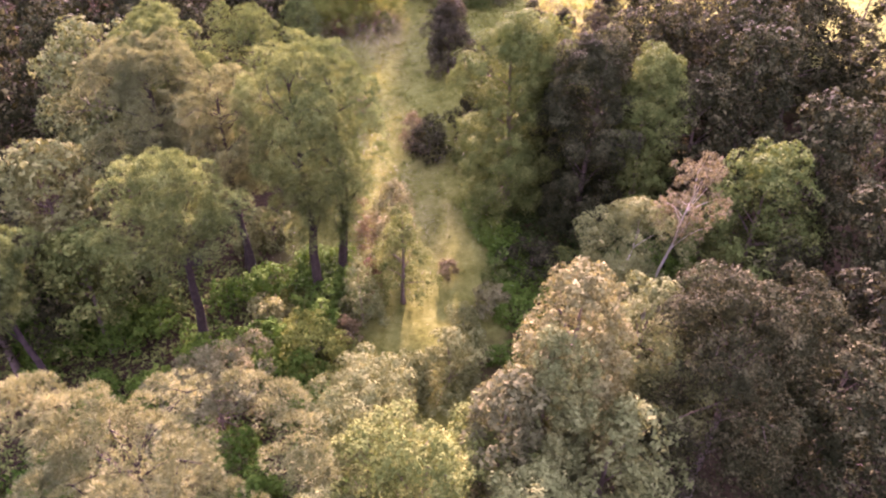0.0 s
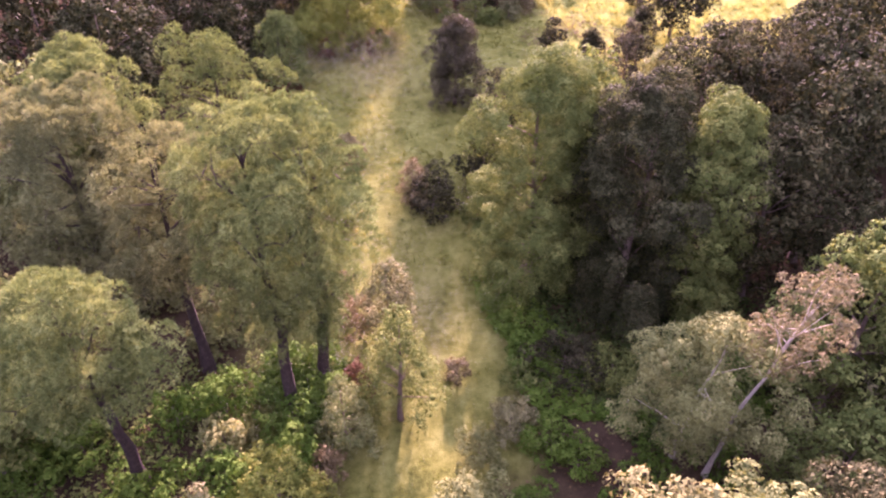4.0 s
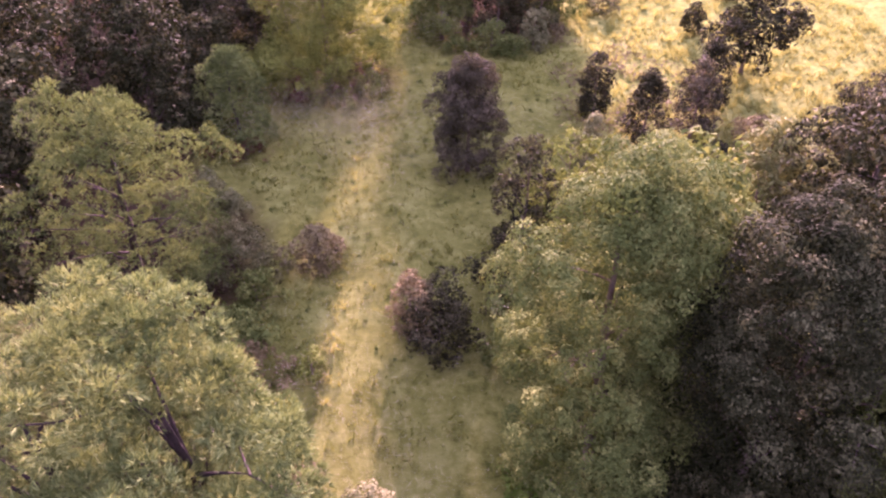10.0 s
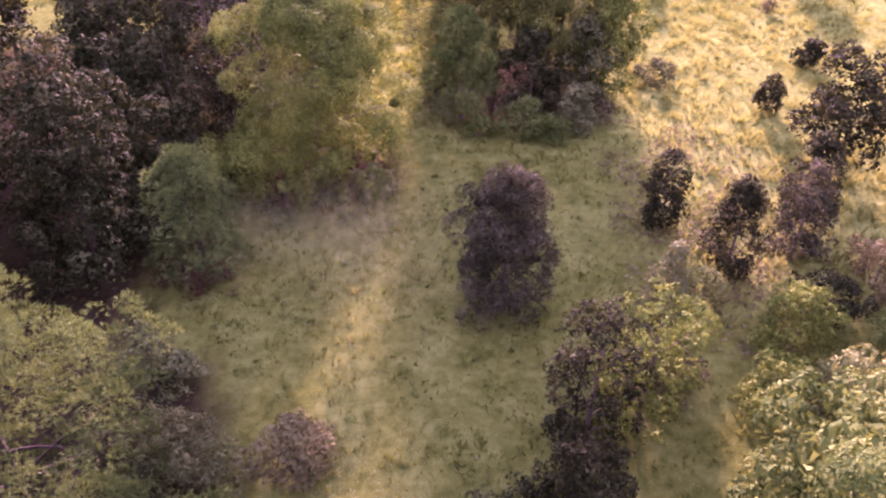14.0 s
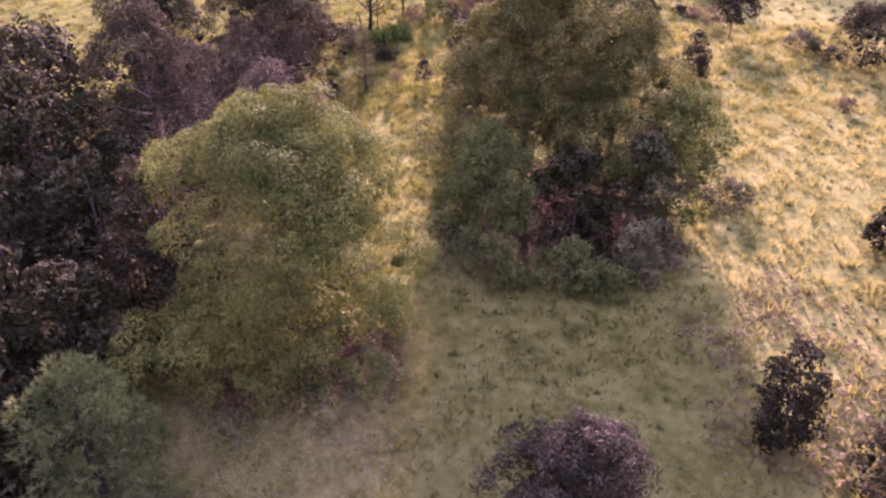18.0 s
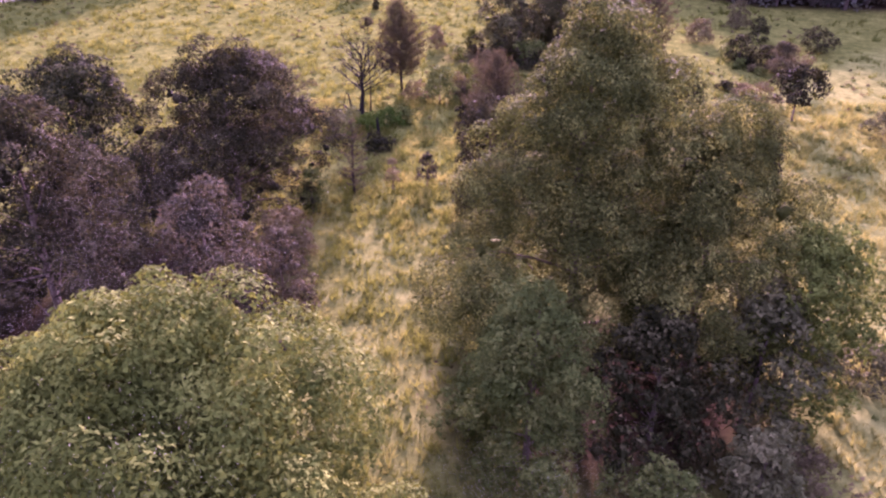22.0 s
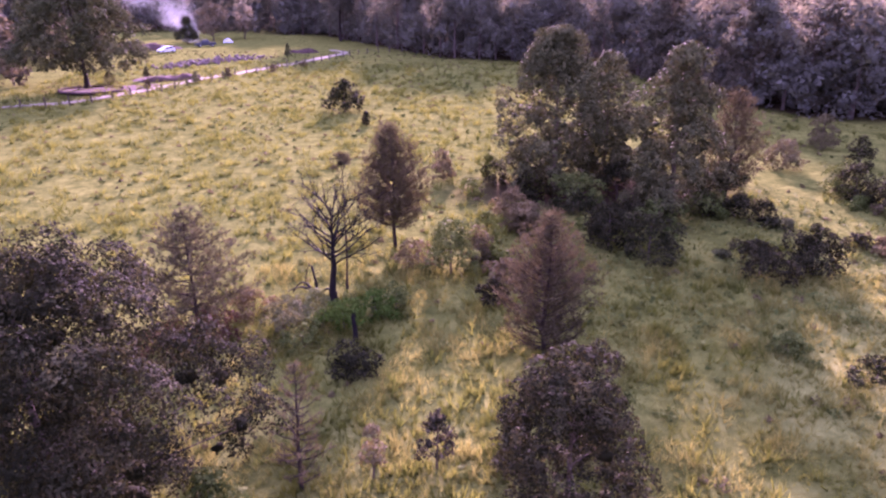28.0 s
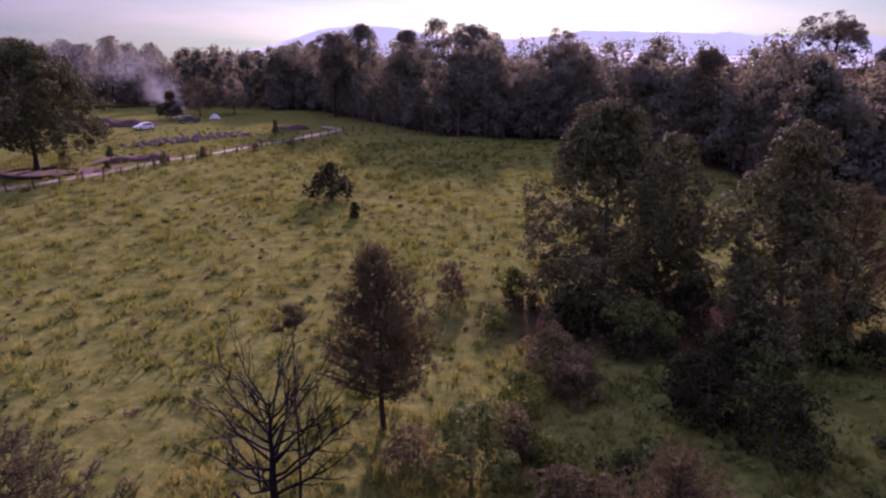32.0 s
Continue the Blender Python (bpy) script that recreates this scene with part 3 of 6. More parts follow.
tree("grey_shrub", "large grey-green shrub with small leaves", -15.0, 31.4, 6.4, 4.0, GREY_LEAF, profile="full", clear=0.05, lump=0.22, size=0.2, category="shrub")
tree("green_bush", "bright yellow-green round bush", -9.4, 36.6, 4.4, 2.5, WILLOW, profile="full", clear=0.04, lump=0.2, size=0.2, category="bush")
tree("olive_bush", "olive bush with brownish side shoots", 0.5, 35.0, 5.2, 2.6, OAK_PALE, profile="full", clear=0.04, lump=0.22, size=0.2, category="bush")
tree("olive_bush", "small olive bush with pale shoots", -2.3, 33.8, 4.0, 1.7, OAK_PALE, profile="full", clear=0.04, lump=0.24, size=0.2, category="bush")
tree("young_oak", "slim young oak with whitish leaves", -4.1, 49.8, 6.7, 1.6, GREY_LEAF, profile="column", clear=0.05, size=0.2)
tree("young_oak", "yellowing young oak beside the track", -3.2, 43.2, 9.6, 2.3, OAK_GREEN, profile="egg", clear=0.05, size=0.15, dense=0.6, cover=0.24)
tree("young_oak", "thin russet young tree beside the track", -6.2, 41.0, 6.4, 1.8, OAK_PALE, profile="egg", clear=0.05, size=0.2, dense=0.6)
tree("leaning_tree", "leaning tree with pale bare branches and thin green leaves", 13.2, 40.4, 13.8, 3.4, OAK_PALE, clear=0.2, lean=(-0.9, -3.0), bark=PALE_BARK, size=0.16, dense=0.75, lump=0.22, cover=0.28, thick=0.12)
tree("dry_tree", "dried-out leaning tree with pinkish withered leaves", 14.8, 39.2, 18.0, 1.9, PINK_LEAF, clear=0.6, lean=(1.0, -2.3), bark=PALE_BARK, size=0.14, dense=0.5, lump=0.2, cover=0.2, thick=0.12)
tree("oak_tree", "green oak on the wooded slope", 23.0, 43.7, 14.2, 4.2, OAK_GREEN, clear=0.12)
tree("oak_tree", "dark oak on the wooded slope", 28.8, 47.0, 15.5, 4.4, OAK_DARK, clear=0.15)
tree("oak_tree", "dark oak with a dense crown", 29.5, 37.5, 14.8, 4.6, OAK_DARK, clear=0.15)
tree("oak_tree", "low green oak on a wooded slope", 20.5, 36.6, 8.0, 3.6, OAK_GREEN, clear=0.08)
tree("oak_tree", "dark purple-brown oak in the wood", 26.6, 30.6, 14.0, 4.2, OAK_PURPLE, clear=0.15)

# ---- the big clump beside the meadow ----
tree("oak_tree", "huge dark oak reaching down to the ivy", 11.8, 53.2, 17.8, 4.3, OAK_DARK, profile="full", clear=0.06, size=0.15, lump=0.28, dense=1.3, cover=0.36)
tree("oak_tree", "green oak with drooping leafy sides", 5.8, 55.6, 17.8, 4.2, OAK_GREEN, profile="full", clear=0.05, size=0.14, lump=0.28, dense=1.3, cover=0.36)
tree("oak_tree", "green oak at the back of the clump", 9.3, 58.6, 16.6, 3.6, OAK_GREEN, profile="full", clear=0.1, size=0.34)
tree("oak_tree", "dark green oak at the edge of the clump", 16.8, 53.6, 16.2, 3.9, OAK_GREEN, profile="full", clear=0.06, size=0.16, lump=0.24, dense=1.5, cover=0.36)
tree("oak_tree", "dark oak with purple shade", 18.2, 61.2, 17.2, 3.8, OAK_DARK, clear=0.12)
tree("oak_tree", "dark oak with a pale top", 22.0, 62.6, 16.6, 4.0, OAK_PURPLE, clear=0.12)
tree("oak_tree", "green oak inside the wood", 21.2, 53.6, 14.0, 4.0, OAK_DARK, clear=0.12)
tree("oak_tree", "olive oak inside the wood", 26.4, 57.6, 16.0, 4.2, OAK_DARK, clear=0.15)
tree("oak_tree", "dark oak inside the wood", 29.0, 66.0, 15.5, 4.4, OAK_DARK, clear=0.15)
tree("oak_tree", "pinkish-brown oak at the wood's edge", 23.6, 70.6, 12.6, 3.8, OAK_PURPLE, clear=0.1, size=0.15)
tree("oak_tree", "pale leafy oak at the wood's edge", 16.6, 68.0, 11.5, 3.4, OAK_PALE, profile="full", clear=0.05)
tree("oak_tree", "leafy green oak with light undersides", 12.2, 65.0, 11.0, 3.4, OAK_GREEN, profile="full", clear=0.05)
tree("young_oak", "thin brown young tree with a bare top", 4.0, 71.4, 8.6, 2.3, OAK_PURPLE, profile="egg", clear=0.05, size=0.2, dense=0.6)
tree("young_oak", "yellow-brown young tree with wispy shoots", 6.6, 72.6, 8.4, 2.1, WILLOW, profile="column", clear=0.08, size=0.2, dense=0.55)
tree("purple_bush", "dark brown bush below a thin tree", 2.9, 67.6, 4.2, 1.9, OAK_PURPLE, profile="full", clear=0.04, size=0.2, category="bush")
tree("grey_brown_bush", "wide grey-brown bush in the meadow", -1.4, 63.8, 3.4, 2.3, OAK_PURPLE, profile="full", clear=0.03, size=0.2, category="bush")
tree("grey_brown_bush", "twiggy brown bush in the meadow", -3.0, 64.6, 4.2, 1.5, DRY_LEAF, profile="egg", clear=0.03, size=0.2, dense=0.7, category="bush")
tree("flowering_bush", "whitish-pink flowering bush beside the track", -9.1, 69.9, 3.2, 1.6, PINK_LEAF, profile="full", clear=0.03, size=0.2, category="bush")
tree("olive_bush", "sprawling olive bush under the pine", -14.4, 69.4, 3.8, 2.6, OAK_OLIVE, profile="full", clear=0.03, size=0.2, category="bush")
tree("grey_shrub", "dark grey-blue shrub behind the pine", -16.6, 74.2, 3.8, 1.7, GREY_LEAF, profile="full", clear=0.04, size=0.2, category="shrub")

for fx, fy, fh, fw in ((31.5, 75.0, 13.6, 4.2), (37.5, 80.5, 14.0, 4.6), (42.0, 88.5, 13.0, 4.4), (36.0, 70.0, 15.0, 4.6), (44.0, 97.0, 12.0, 4.2)):
    tree("oak_tree", "dark oak at the far side of the wood", fx, fy, fh, fw, OAK_DARK, clear=0.08, group="dark oaks at the far side of the wood")

# ---- trees in and round the meadow ----
tree("columnar_oak", "upright oak with pinkish twigs standing in the meadow", 0.6, 80.2, 9.0, 2.3, TWIG_OAK, profile="column", clear=0.04, size=0.14, lump=0.34, dense=1.5, category="tree")
tree("columnar_oak", "narrow dark purple-brown tree in dry grass", 11.0, 87.6, 5.6, 1.4, OAK_PURPLE, profile="column", clear=0.06, size=0.2, category="tree")
tree("young_oak", "brown young oak in dry grass", 14.3, 84.2, 6.0, 1.9, OAK_PURPLE, profile="egg", clear=0.06, size=0.2)
tree("young_oak", "young oak with pinkish leaves in dry grass", 18.2, 84.6, 6.6, 1.9, TWIG_OAK, profile="egg", clear=0.12, size=0.2, dense=0.7)
tree("young_oak", "purple-brown young oak in dry grass", 20.2, 88.4, 6.2, 1.9, OAK_PURPLE, profile="egg", clear=0.1, size=0.2)
tree("oak_tree", "dark spreading oak with bare lower stems", 25.4, 95.0, 8.2, 3.4, OAK_PURPLE, clear=0.1, size=0.27)
tree("young_oak", "small dark shrub in the dry field", 23.0, 103.0, 3.2, 1.1, OAK_PURPLE, profile="egg", clear=0.04, size=0.2)
tree("olive_bush", "grey-green bush with a bent top in tall dry grass", 8.6, 78.4, 5.2, 1.2, GREY_LEAF, profile="egg", clear=0.03, lean=(0.9, 1.2), size=0.2, category="bush")
tree("olive_bush", "yellow-olive bush in tall dry grass", 15.6, 77.2, 4.2, 2.0, WILLOW, profile="full", clear=0.03, size=0.2, category="bush")
tree("oak_tree", "tall dark oak at the forest edge", -23.4, 84.4, 13.8, 4.4, OAK_DARK, profile="egg", clear=0.04)
tree("oak_tree", "dark oak in the forest", -30.6, 80.0, 15.0, 4.6, OAK_DARK, clear=0.1)
tree("oak_tree", "dark green oak in the forest", -28.6, 71.6, 14.4, 4.4, OAK_DARK, clear=0.1)
tree("oak_tree", "dark oak in the deep forest", -34.0, 62.0, 16.0, 4.6, OAK_DARK, clear=0.1)
tree("oak_tree", "dark oak among forest trees", -35.5, 90.0, 14.5, 4.6, OAK_DARK, clear=0.1)
tree("oak_tree", "brownish-purple oak with a pale top", -17.4, 94.8, 9.8, 2.4, OAK_PURPLE, clear=0.08, size=0.27)
tree("oak_tree", "olive low oak with a rounded crown", -20.4, 90.4, 7.2, 2.6, OAK_DARK, profile="full", clear=0.04, size=0.27)
tree("oak_tree", "dark grey oak in the forest", -25.4, 94.4, 9.0, 3.2, OAK_DARK, clear=0.08)
tree("oak_tree", "low dark oak in forest shade", -22.6, 98.6, 8.0, 3.4, OAK_DARK, profile="full", clear=0.05)
tree("pale_tree", "large yellow-green tree with drooping leaves", -11.0, 93.0, 13.4, 5.2, WILLOW, profile="full", clear=0.06, size=0.135, lump=0.29, dense=1.45, cover=0.36)
tree("oak_tree", "dark oak in the forest shade", -27.6, 103.0, 10.5, 4.0, OAK_DARK, clear=0.06)
tree("oak_tree", "purple-brown spreading oak at the clearing", -22.6, 109.2, 12.6, 4.4, OAK_PURPLE, profile="full", clear=0.05, size=0.16)
tree("oak_tree", "dark rounded oak at the field edge", -18.4, 124.8, 11.2, 5.2, OAK_PURPLE, profile="full", clear=0.03, size=0.15, dense=1.5)
tree("oak_tree", "dark rounded oak beside the field", -25.6, 120.4, 11.4, 4.8, OAK_DARK, profile="full", clear=0.05, size=0.18)
tree("oak_tree", "dark spreading oak behind the clearing", -31.5, 112.0, 10.4, 4.8, OAK_DARK, profile="full", clear=0.05)
tree("young_oak", "pinkish-brown oak at the clearing", -14.7, 108.0, 9.7, 2.6, TWIG_OAK, profile="egg", clear=0.04, size=0.2)
tree("young_oak", "young oak with pinkish shoots", -12.9, 112.6, 5.2, 1.6, TWIG_OAK, profile="egg", clear=0.04, size=0.2, dense=0.7)
tree("olive_bush", "brown bush under the oaks", -14.0, 119.0, 3.4, 1.8, DRY_LEAF, profile="full", clear=0.04, size=0.2, category="bush")
tree("oak_tree", "large green-brown oak in a clump", 1.6, 109.4, 16.4, 4.7, WILLOW_DARK, profile="full", clear=0.06, size=0.13, lump=0.3, dense=1.35, cover=0.34)
tree("oak_tree", "large brownish oak in a clump", 6.8, 108.0, 12.2, 3.8, WILLOW_DARK, profile="full", clear=0.06, size=0.13, lump=0.3, dense=1.25, cover=0.34)
tree("young_oak", "dark green young oak in front of a clump", -1.3, 101.6, 8.8, 2.6, OAK_GREEN, profile="egg", clear=0.04, size=0.16, dense=1.25)
tree("young_oak", "light green willowy tree at the field side", 10.2, 105.6, 9.0, 2.6, WILLOW, profile="column", clear=0.05, size=0.2)
tree("oak_tree", "low dark oak filling the clump", 4.2, 104.0, 6.0, 2.8, OAK_DARK, profile="full", clear=0.03, size=0.22)
tree("oak_tree", "low olive oak filling the clump", 8.2, 104.6, 7.0, 2.4, OAK_OLIVE, profile="full", clear=0.03, size=0.22)
tree("grey_shrub", "grey-brown shrub at the clump's foot", 7.3, 100.4, 3.4, 1.6, GREY_LEAF, profile="full", clear=0.03, size=0.2, category="shrub")
tree("green_bush", "fresh green bush in oak shade", 3.3, 99.4, 3.0, 1.9, OAK_GREEN, profile="full", clear=0.03, size=0.2, category="bush")
tree("round_bush", "low round dark bush in the straw-coloured field", 15.2, 108.4, 1.9, 1.6, CONE_LEAF, profile="full", clear=0.03, size=0.2, category="bush")
tree("young_oak", "dark bush in the dry field", 19.6, 132.8, 4.4, 1.5, OAK_PURPLE, profile="egg", clear=0.04, size=0.2)
tree("small_tree", "small tree with a flat crown in the field", 27.0, 145.0, 5.0, 2.2, OAK_PURPLE, clear=0.3, size=0.3)

# ---- the open ground at the end ----
def young_pine(name, label, x, y, h, w, leaf, seed, clear=0.2, whorls=13, arms=9, size=0.2, tufts=26, rise=0.65):
    """A young pine: a straight stem with whorls of rising arms, each feathered with needles along its outer part."""
    rng = np.random.default_rng(seed)
    top = thing(name, x, y, label, "tree")
    s = np.linspace(0, 1, 8)
    bend = np.cumsum(rng.normal(0, 0.006 * h, (8, 2)), 0)
    bend -= bend[0]
    stem = np.stack([bend[:, 0], bend[:, 1], s * h - 0.2 * (s == 0)], 1)
    mesh_object("trunk", *tube(stem, (0.012 * h + 0.02) * (1.15 - s), 7), PINE_BARK, top, smooth=True)
    wood, pos, way = [], [], []
    for i in range(whorls):
        at = clear + (0.97 - clear) * i / (whorls - 1)
        u = (at - clear) / (1 - clear)
        reach = w * np.interp(u, [0, 0.12, 0.3, 0.6, 0.85, 1], [0.7, 0.95, 1.0, 0.68, 0.34, 0.1])
        for j in range(arms):
            a = j * 6.283 / arms + i * 0.9 + rng.normal(0, 0.25)
            long = reach * rng.uniform(0.7, 1.1)
            p0 = np.array([np.interp(at, s, stem[:, 0]), np.interp(at, s, stem[:, 1]), at * h + rng.normal(0, 0.12)])
            q = np.linspace(0, 1, 5)
            arm = p0 + np.stack([q * long * math.cos(a), q * long * math.sin(a), (0.15 * q + 0.5 * q * q) * long * (rise + 0.5 * u)], 1)
            wood.append(tube(arm, 0.03 * (1.1 - 0.9 * q) * (1.2 - 0.6 * u), 4))
            qq = rng.uniform(0.25, 1.0, max(6, int(tufts * long / w)))
            spot = np.stack([np.interp(qq, q, arm[:, c]) for c in range(3)], 1) + rng.normal(0, 0.1 * w * 0.5, (len(qq), 3))
            pos.append(spot)
            way.append(np.tile([0.6 * math.cos(a), 0.6 * math.sin(a), 0.7], (len(qq), 1)))
    tagged(mesh_object("branch_work", *joined(wood), PINE_BARK, top), kind="stuff")
    mesh_object("crown", *needles(rng, np.concatenate(pos), np.concatenate(way), size, 6, 0.55, 0.07), leaf, top)
    return top


RUSTY = leaf_material("rusty_pine_needles", (0.0341, 0.0318, 0.0192), (0.0765, 0.0684, 0.0389), (0.142, 0.123, 0.0718))
tree("columnar_oak", "narrow upright oak with brown glossy leaves", -1.7, 124.3, 8.4, 2.4, OAK_PURPLE, profile="column", clear=0.05, size=0.13)
young_pine("young_pine", "young brownish pine with a clear pointed crown", -9.1, 154.0, 8.7, 2.9, RUSTY, 301, clear=0.2, whorls=18, arms=11, tufts=44, size=0.26)
young_pine("young_pine", "thin twiggy brown young pine", -0.4, 139.3, 7.5, 2.8, RUSTY, 302, clear=0.06, whorls=17, arms=11, tufts=36, size=0.24, rise=0.9)
young_pine("young_pine", "low spreading young pine with red ferns below", -19.3, 142.0, 6.6, 3.6, PINE_DARK, 303, clear=0.1, whorls=10, arms=9, tufts=44, size=0.3, rise=0.35)
young_pine("young_pine", "thin young pine with sparse needles", -11.1, 128.6, 5.4, 1.3, PINE_DARK, 304, clear=0.12, whorls=9, arms=6, tufts=16, size=0.2)
tree("slim_pine", "slim bare-stemmed pine with a tufted top", -11.7, 147.2, 8.5, 0.5, PINE_DARK, kind="needle", profile="egg", clear=0.88, lump=0.14, size=0.22, dense=0.5, cover=0.16, thick=0.06)
tree("sapling", "thin sapling with few pinkish leaves", -8.4, 129.3, 2.4, 0.5, PINK_LEAF, profile="egg", clear=0.3, size=0.16, dense=0.5)
tree("sapling", "leafy brown sapling in dry grass", -5.9, 129.9, 2.6, 0.7, TWIG_OAK, profile="egg", clear=0.15, size=0.18, dense=0.45, cover=0.16)
tree("conical_tree", "tall dense tree with a pointed crown", 4.0, 169.2, 13.8, 4.1, CONE_LEAF, profile="egg", clear=0.02, dense=1.5, size=0.24, lump=0.22)
tree("conical_tree", "dense dark tree behind its neighbours", 9.0, 171.6, 11.6, 3.2, CONE_LEAF, profile="egg", clear=0.03, dense=1.4, size=0.28, lump=0.24)
tree("conical_tree", "tall conical tree with green edges", 12.7, 162.4, 13.2, 3.5, CONE_LEAF, profile="egg", clear=0.02, dense=1.5, size=0.24, lump=0.22)
young_pine("young_pine", "brownish-green young pine beside a conical tree", 18.8, 167.0, 9.0, 3.0, RUSTY, 305, clear=0.06, whorls=15, arms=10, tufts=36, size=0.3, rise=0.9)
for i, (bx, by, bh, bw, mat, what) in enumerate((
        (-5.2, 149.4, 3.6, 1.7, OAK_GREEN, "dark green"), (-2.7, 145.2, 1.7, 0.7, OAK_PURPLE, "small brown"), (6.1, 154.6, 3.2, 1.7, OAK_PURPLE, "grey-brown"),
        (8.4, 152.6, 3.0, 1.9, OAK_DARK, "dark"), (14.7, 149.2, 2.2, 1.8, OAK_PURPLE, "low brown"), (18.2, 149.6, 3.2, 1.7, OAK_PURPLE, "purple-brown"),
        (12.2, 139.4, 1.1, 1.0, OAK_GREEN, "low green"), (29.3, 167.6, 3.1, 1.8, OAK_GREEN, "green"), (31.6, 163.8, 2.5, 2.0, OAK_PURPLE, "brown"))):
    tree("field_bush", what + " bush in rough grass", bx, by, bh, bw, mat, profile="full", clear=0.03, size=0.2, category="bush", group="bushes in the rough grass")
for i, (bx, by, bh, bw, mat, what) in enumerate((
        (27.8, 176.4, 2.9, 1.7, PINK_LEAF, "pale flowering"), (35.5, 184.7, 3.8, 1.4, PINK_LEAF, "whitish"), (-0.3, 161.2, 2.2, 1.7, DRY_LEAF, "brown"),
        (2.4, 167.0, 2.4, 2.0, OAK_PURPLE, "purple-brown"), (-5.8, 171.8, 2.8, 1.1, DRY_LEAF, "wispy brown"), (-2.6, 155.4, 2.3, 1.2, WILLOW, "yellowing"),
        (15.1, 161.6, 2.0, 1.8, OAK_GREEN, "green"), (-3.4, 151.6, 2.6, 1.0, DRY_LEAF, "russet"), (-7.4, 150.8, 1.8, 1.3, DRY_LEAF, "brown"))):
    tree("field_bush", what + " bush at the field's edge", bx, by, bh, bw, mat, profile="full", clear=0.03, size=0.2, category="bush", group="bushes at the field edge", dense=0.85)
tree("juniper_bush", "dark lone bush in the wide field", -19.4, 206.0, 4.4, 2.5, OAK_DARK, profile="egg", clear=0.04, size=0.34, category="bush")
tree("juniper_bush", "tiny dark bush in the wide field", -15.5, 196.3, 1.7, 0.5, OAK_DARK, profile="egg", clear=0.05, size=0.2, category="bush")
tree("spreading_tree", "great spreading tree with a round planted bed below", -63.4, 225.0, 17.0, 8.8, CONE_LEAF, profile="dome", clear=0.16, lump=0.15, size=0.4, dense=1.9, lean=(-1.6, 0.6), thick=0.3, bark=PINE_BARK)
tree("fir_tree", "small dark conical fir behind the car park", -73.6, 305.0, 7.2, 2.5, OAK_DARK, profile="cone", clear=0.12, size=0.4)
tree("oak_tree", "round dark tree behind parked vehicles", -70.9, 319.0, 10.0, 4.6, EDGE_LEAF, profile="full", clear=0.15, size=0.5)
tree("oak_tree", "round grey-green tree behind parked vehicles", -63.7, 325.0, 9.6, 3.6, HAZED_LEAF, profile="full", clear=0.2, size=0.5)

# ---- far woods: too many trees to count, joined ----
def far_woods(name, label, spots, leaf, size=0.8, seed=5):
    rng = np.random.default_rng(seed)
    lv, tv = [], []
    for x, y, h, w in spots:
        z0 = float(ground_z(x, y))
        shape = int(rng.integers(0, 3))           # round, upright or spreading
        k = (18, 16, 20)[shape]
        u = np.sort(rng.uniform(0, 1, k))
        u[-1] = 1.0
        pr = np.interp(u, [0, 0.25, 0.6, 0.85, 1], ([0.85, 1.0, 0.95, 0.7, 0.1], [0.8, 0.9, 0.75, 0.5, 0.05], [0.8, 0.95, 1.0, 0.9, 0.2])[shape])
        th = rng.uniform(0, 6.283) + np.arange(k) * 2.4 + rng.normal(0, 0.3, k)
        rad = w * pr * np.sqrt(rng.uniform(0.3, 1, k)) * 0.8
        lo = h * rng.uniform(0.02, 0.08)
        rc = w * rng.uniform(0.36, 0.56, k)
        c = np.stack([x + rad * np.cos(th), y + rad * np.sin(th), z0 + lo + (h - lo) * u - rc * 0.9 * u], 1)
        per = 56
        idx = np.repeat(np.arange(k), per)
        d = directions(rng, len(idx), 0.35)
        puff = 1 + 0.2 * np.sin(d[:, 0] * 5 + c[idx, 0]) * np.sin(d[:, 1] * 5 + c[idx, 1]) * np.sin(d[:, 2] * 5 + 2)
        lv.append(leaves(rng, c[idx] + d * (rc[idx] * puff * rng.uniform(0.62, 1.12, len(idx)))[:, None] * [1, 1, 0.85], d, size, 0.5, 0.7))
        idx = np.repeat(np.arange(k), 18)          # broad sprays fill each lobe
        d = directions(rng, len(idx), 0.2)
        lv.append(leaves(rng, c[idx] + d * (rc[idx] * rng.uniform(0.15, 0.6, len(idx)))[:, None], d, size * 1.7, 0.5, 0.85))
        s = np.linspace(0, 1, 4)
        tv.append(tube(np.stack([x + 0 * s, y + 0 * s, z0 + s * h * 0.6 - 0.3 * (s == 0)], 1), 0.015 * h * (1.2 - s), 5))
    top = new(name)
    tagged(top, label, "woods", kind="stuff")
    tagged(mesh_object("crowns", *joined(lv), leaf, top), kind="stuff")
    tagged(mesh_object("trunks", *joined(tv), BARK, top), kind="stuff")
    return top


def scattered(seed, count, inside, x0, x1, y0, y1, gap, h0, h1):
    rng = np.random.default_rng(seed)
    out = []
    for _ in range(count * 40):
        x, y = rng.uniform(x0, x1), rng.uniform(y0, y1)
        if len(out) < count and inside(x, y) and all((x - a) ** 2 + (y - b) ** 2 > gap * gap for a, b, _, _ in out):
            h = rng.uniform(h0, h1)
            out.append((x, y, h, h * rng.uniform(0.22, 0.32)))
    return out


def edge_y(x):
    return float(np.interp(x, FOREST_X, FOREST_Y))


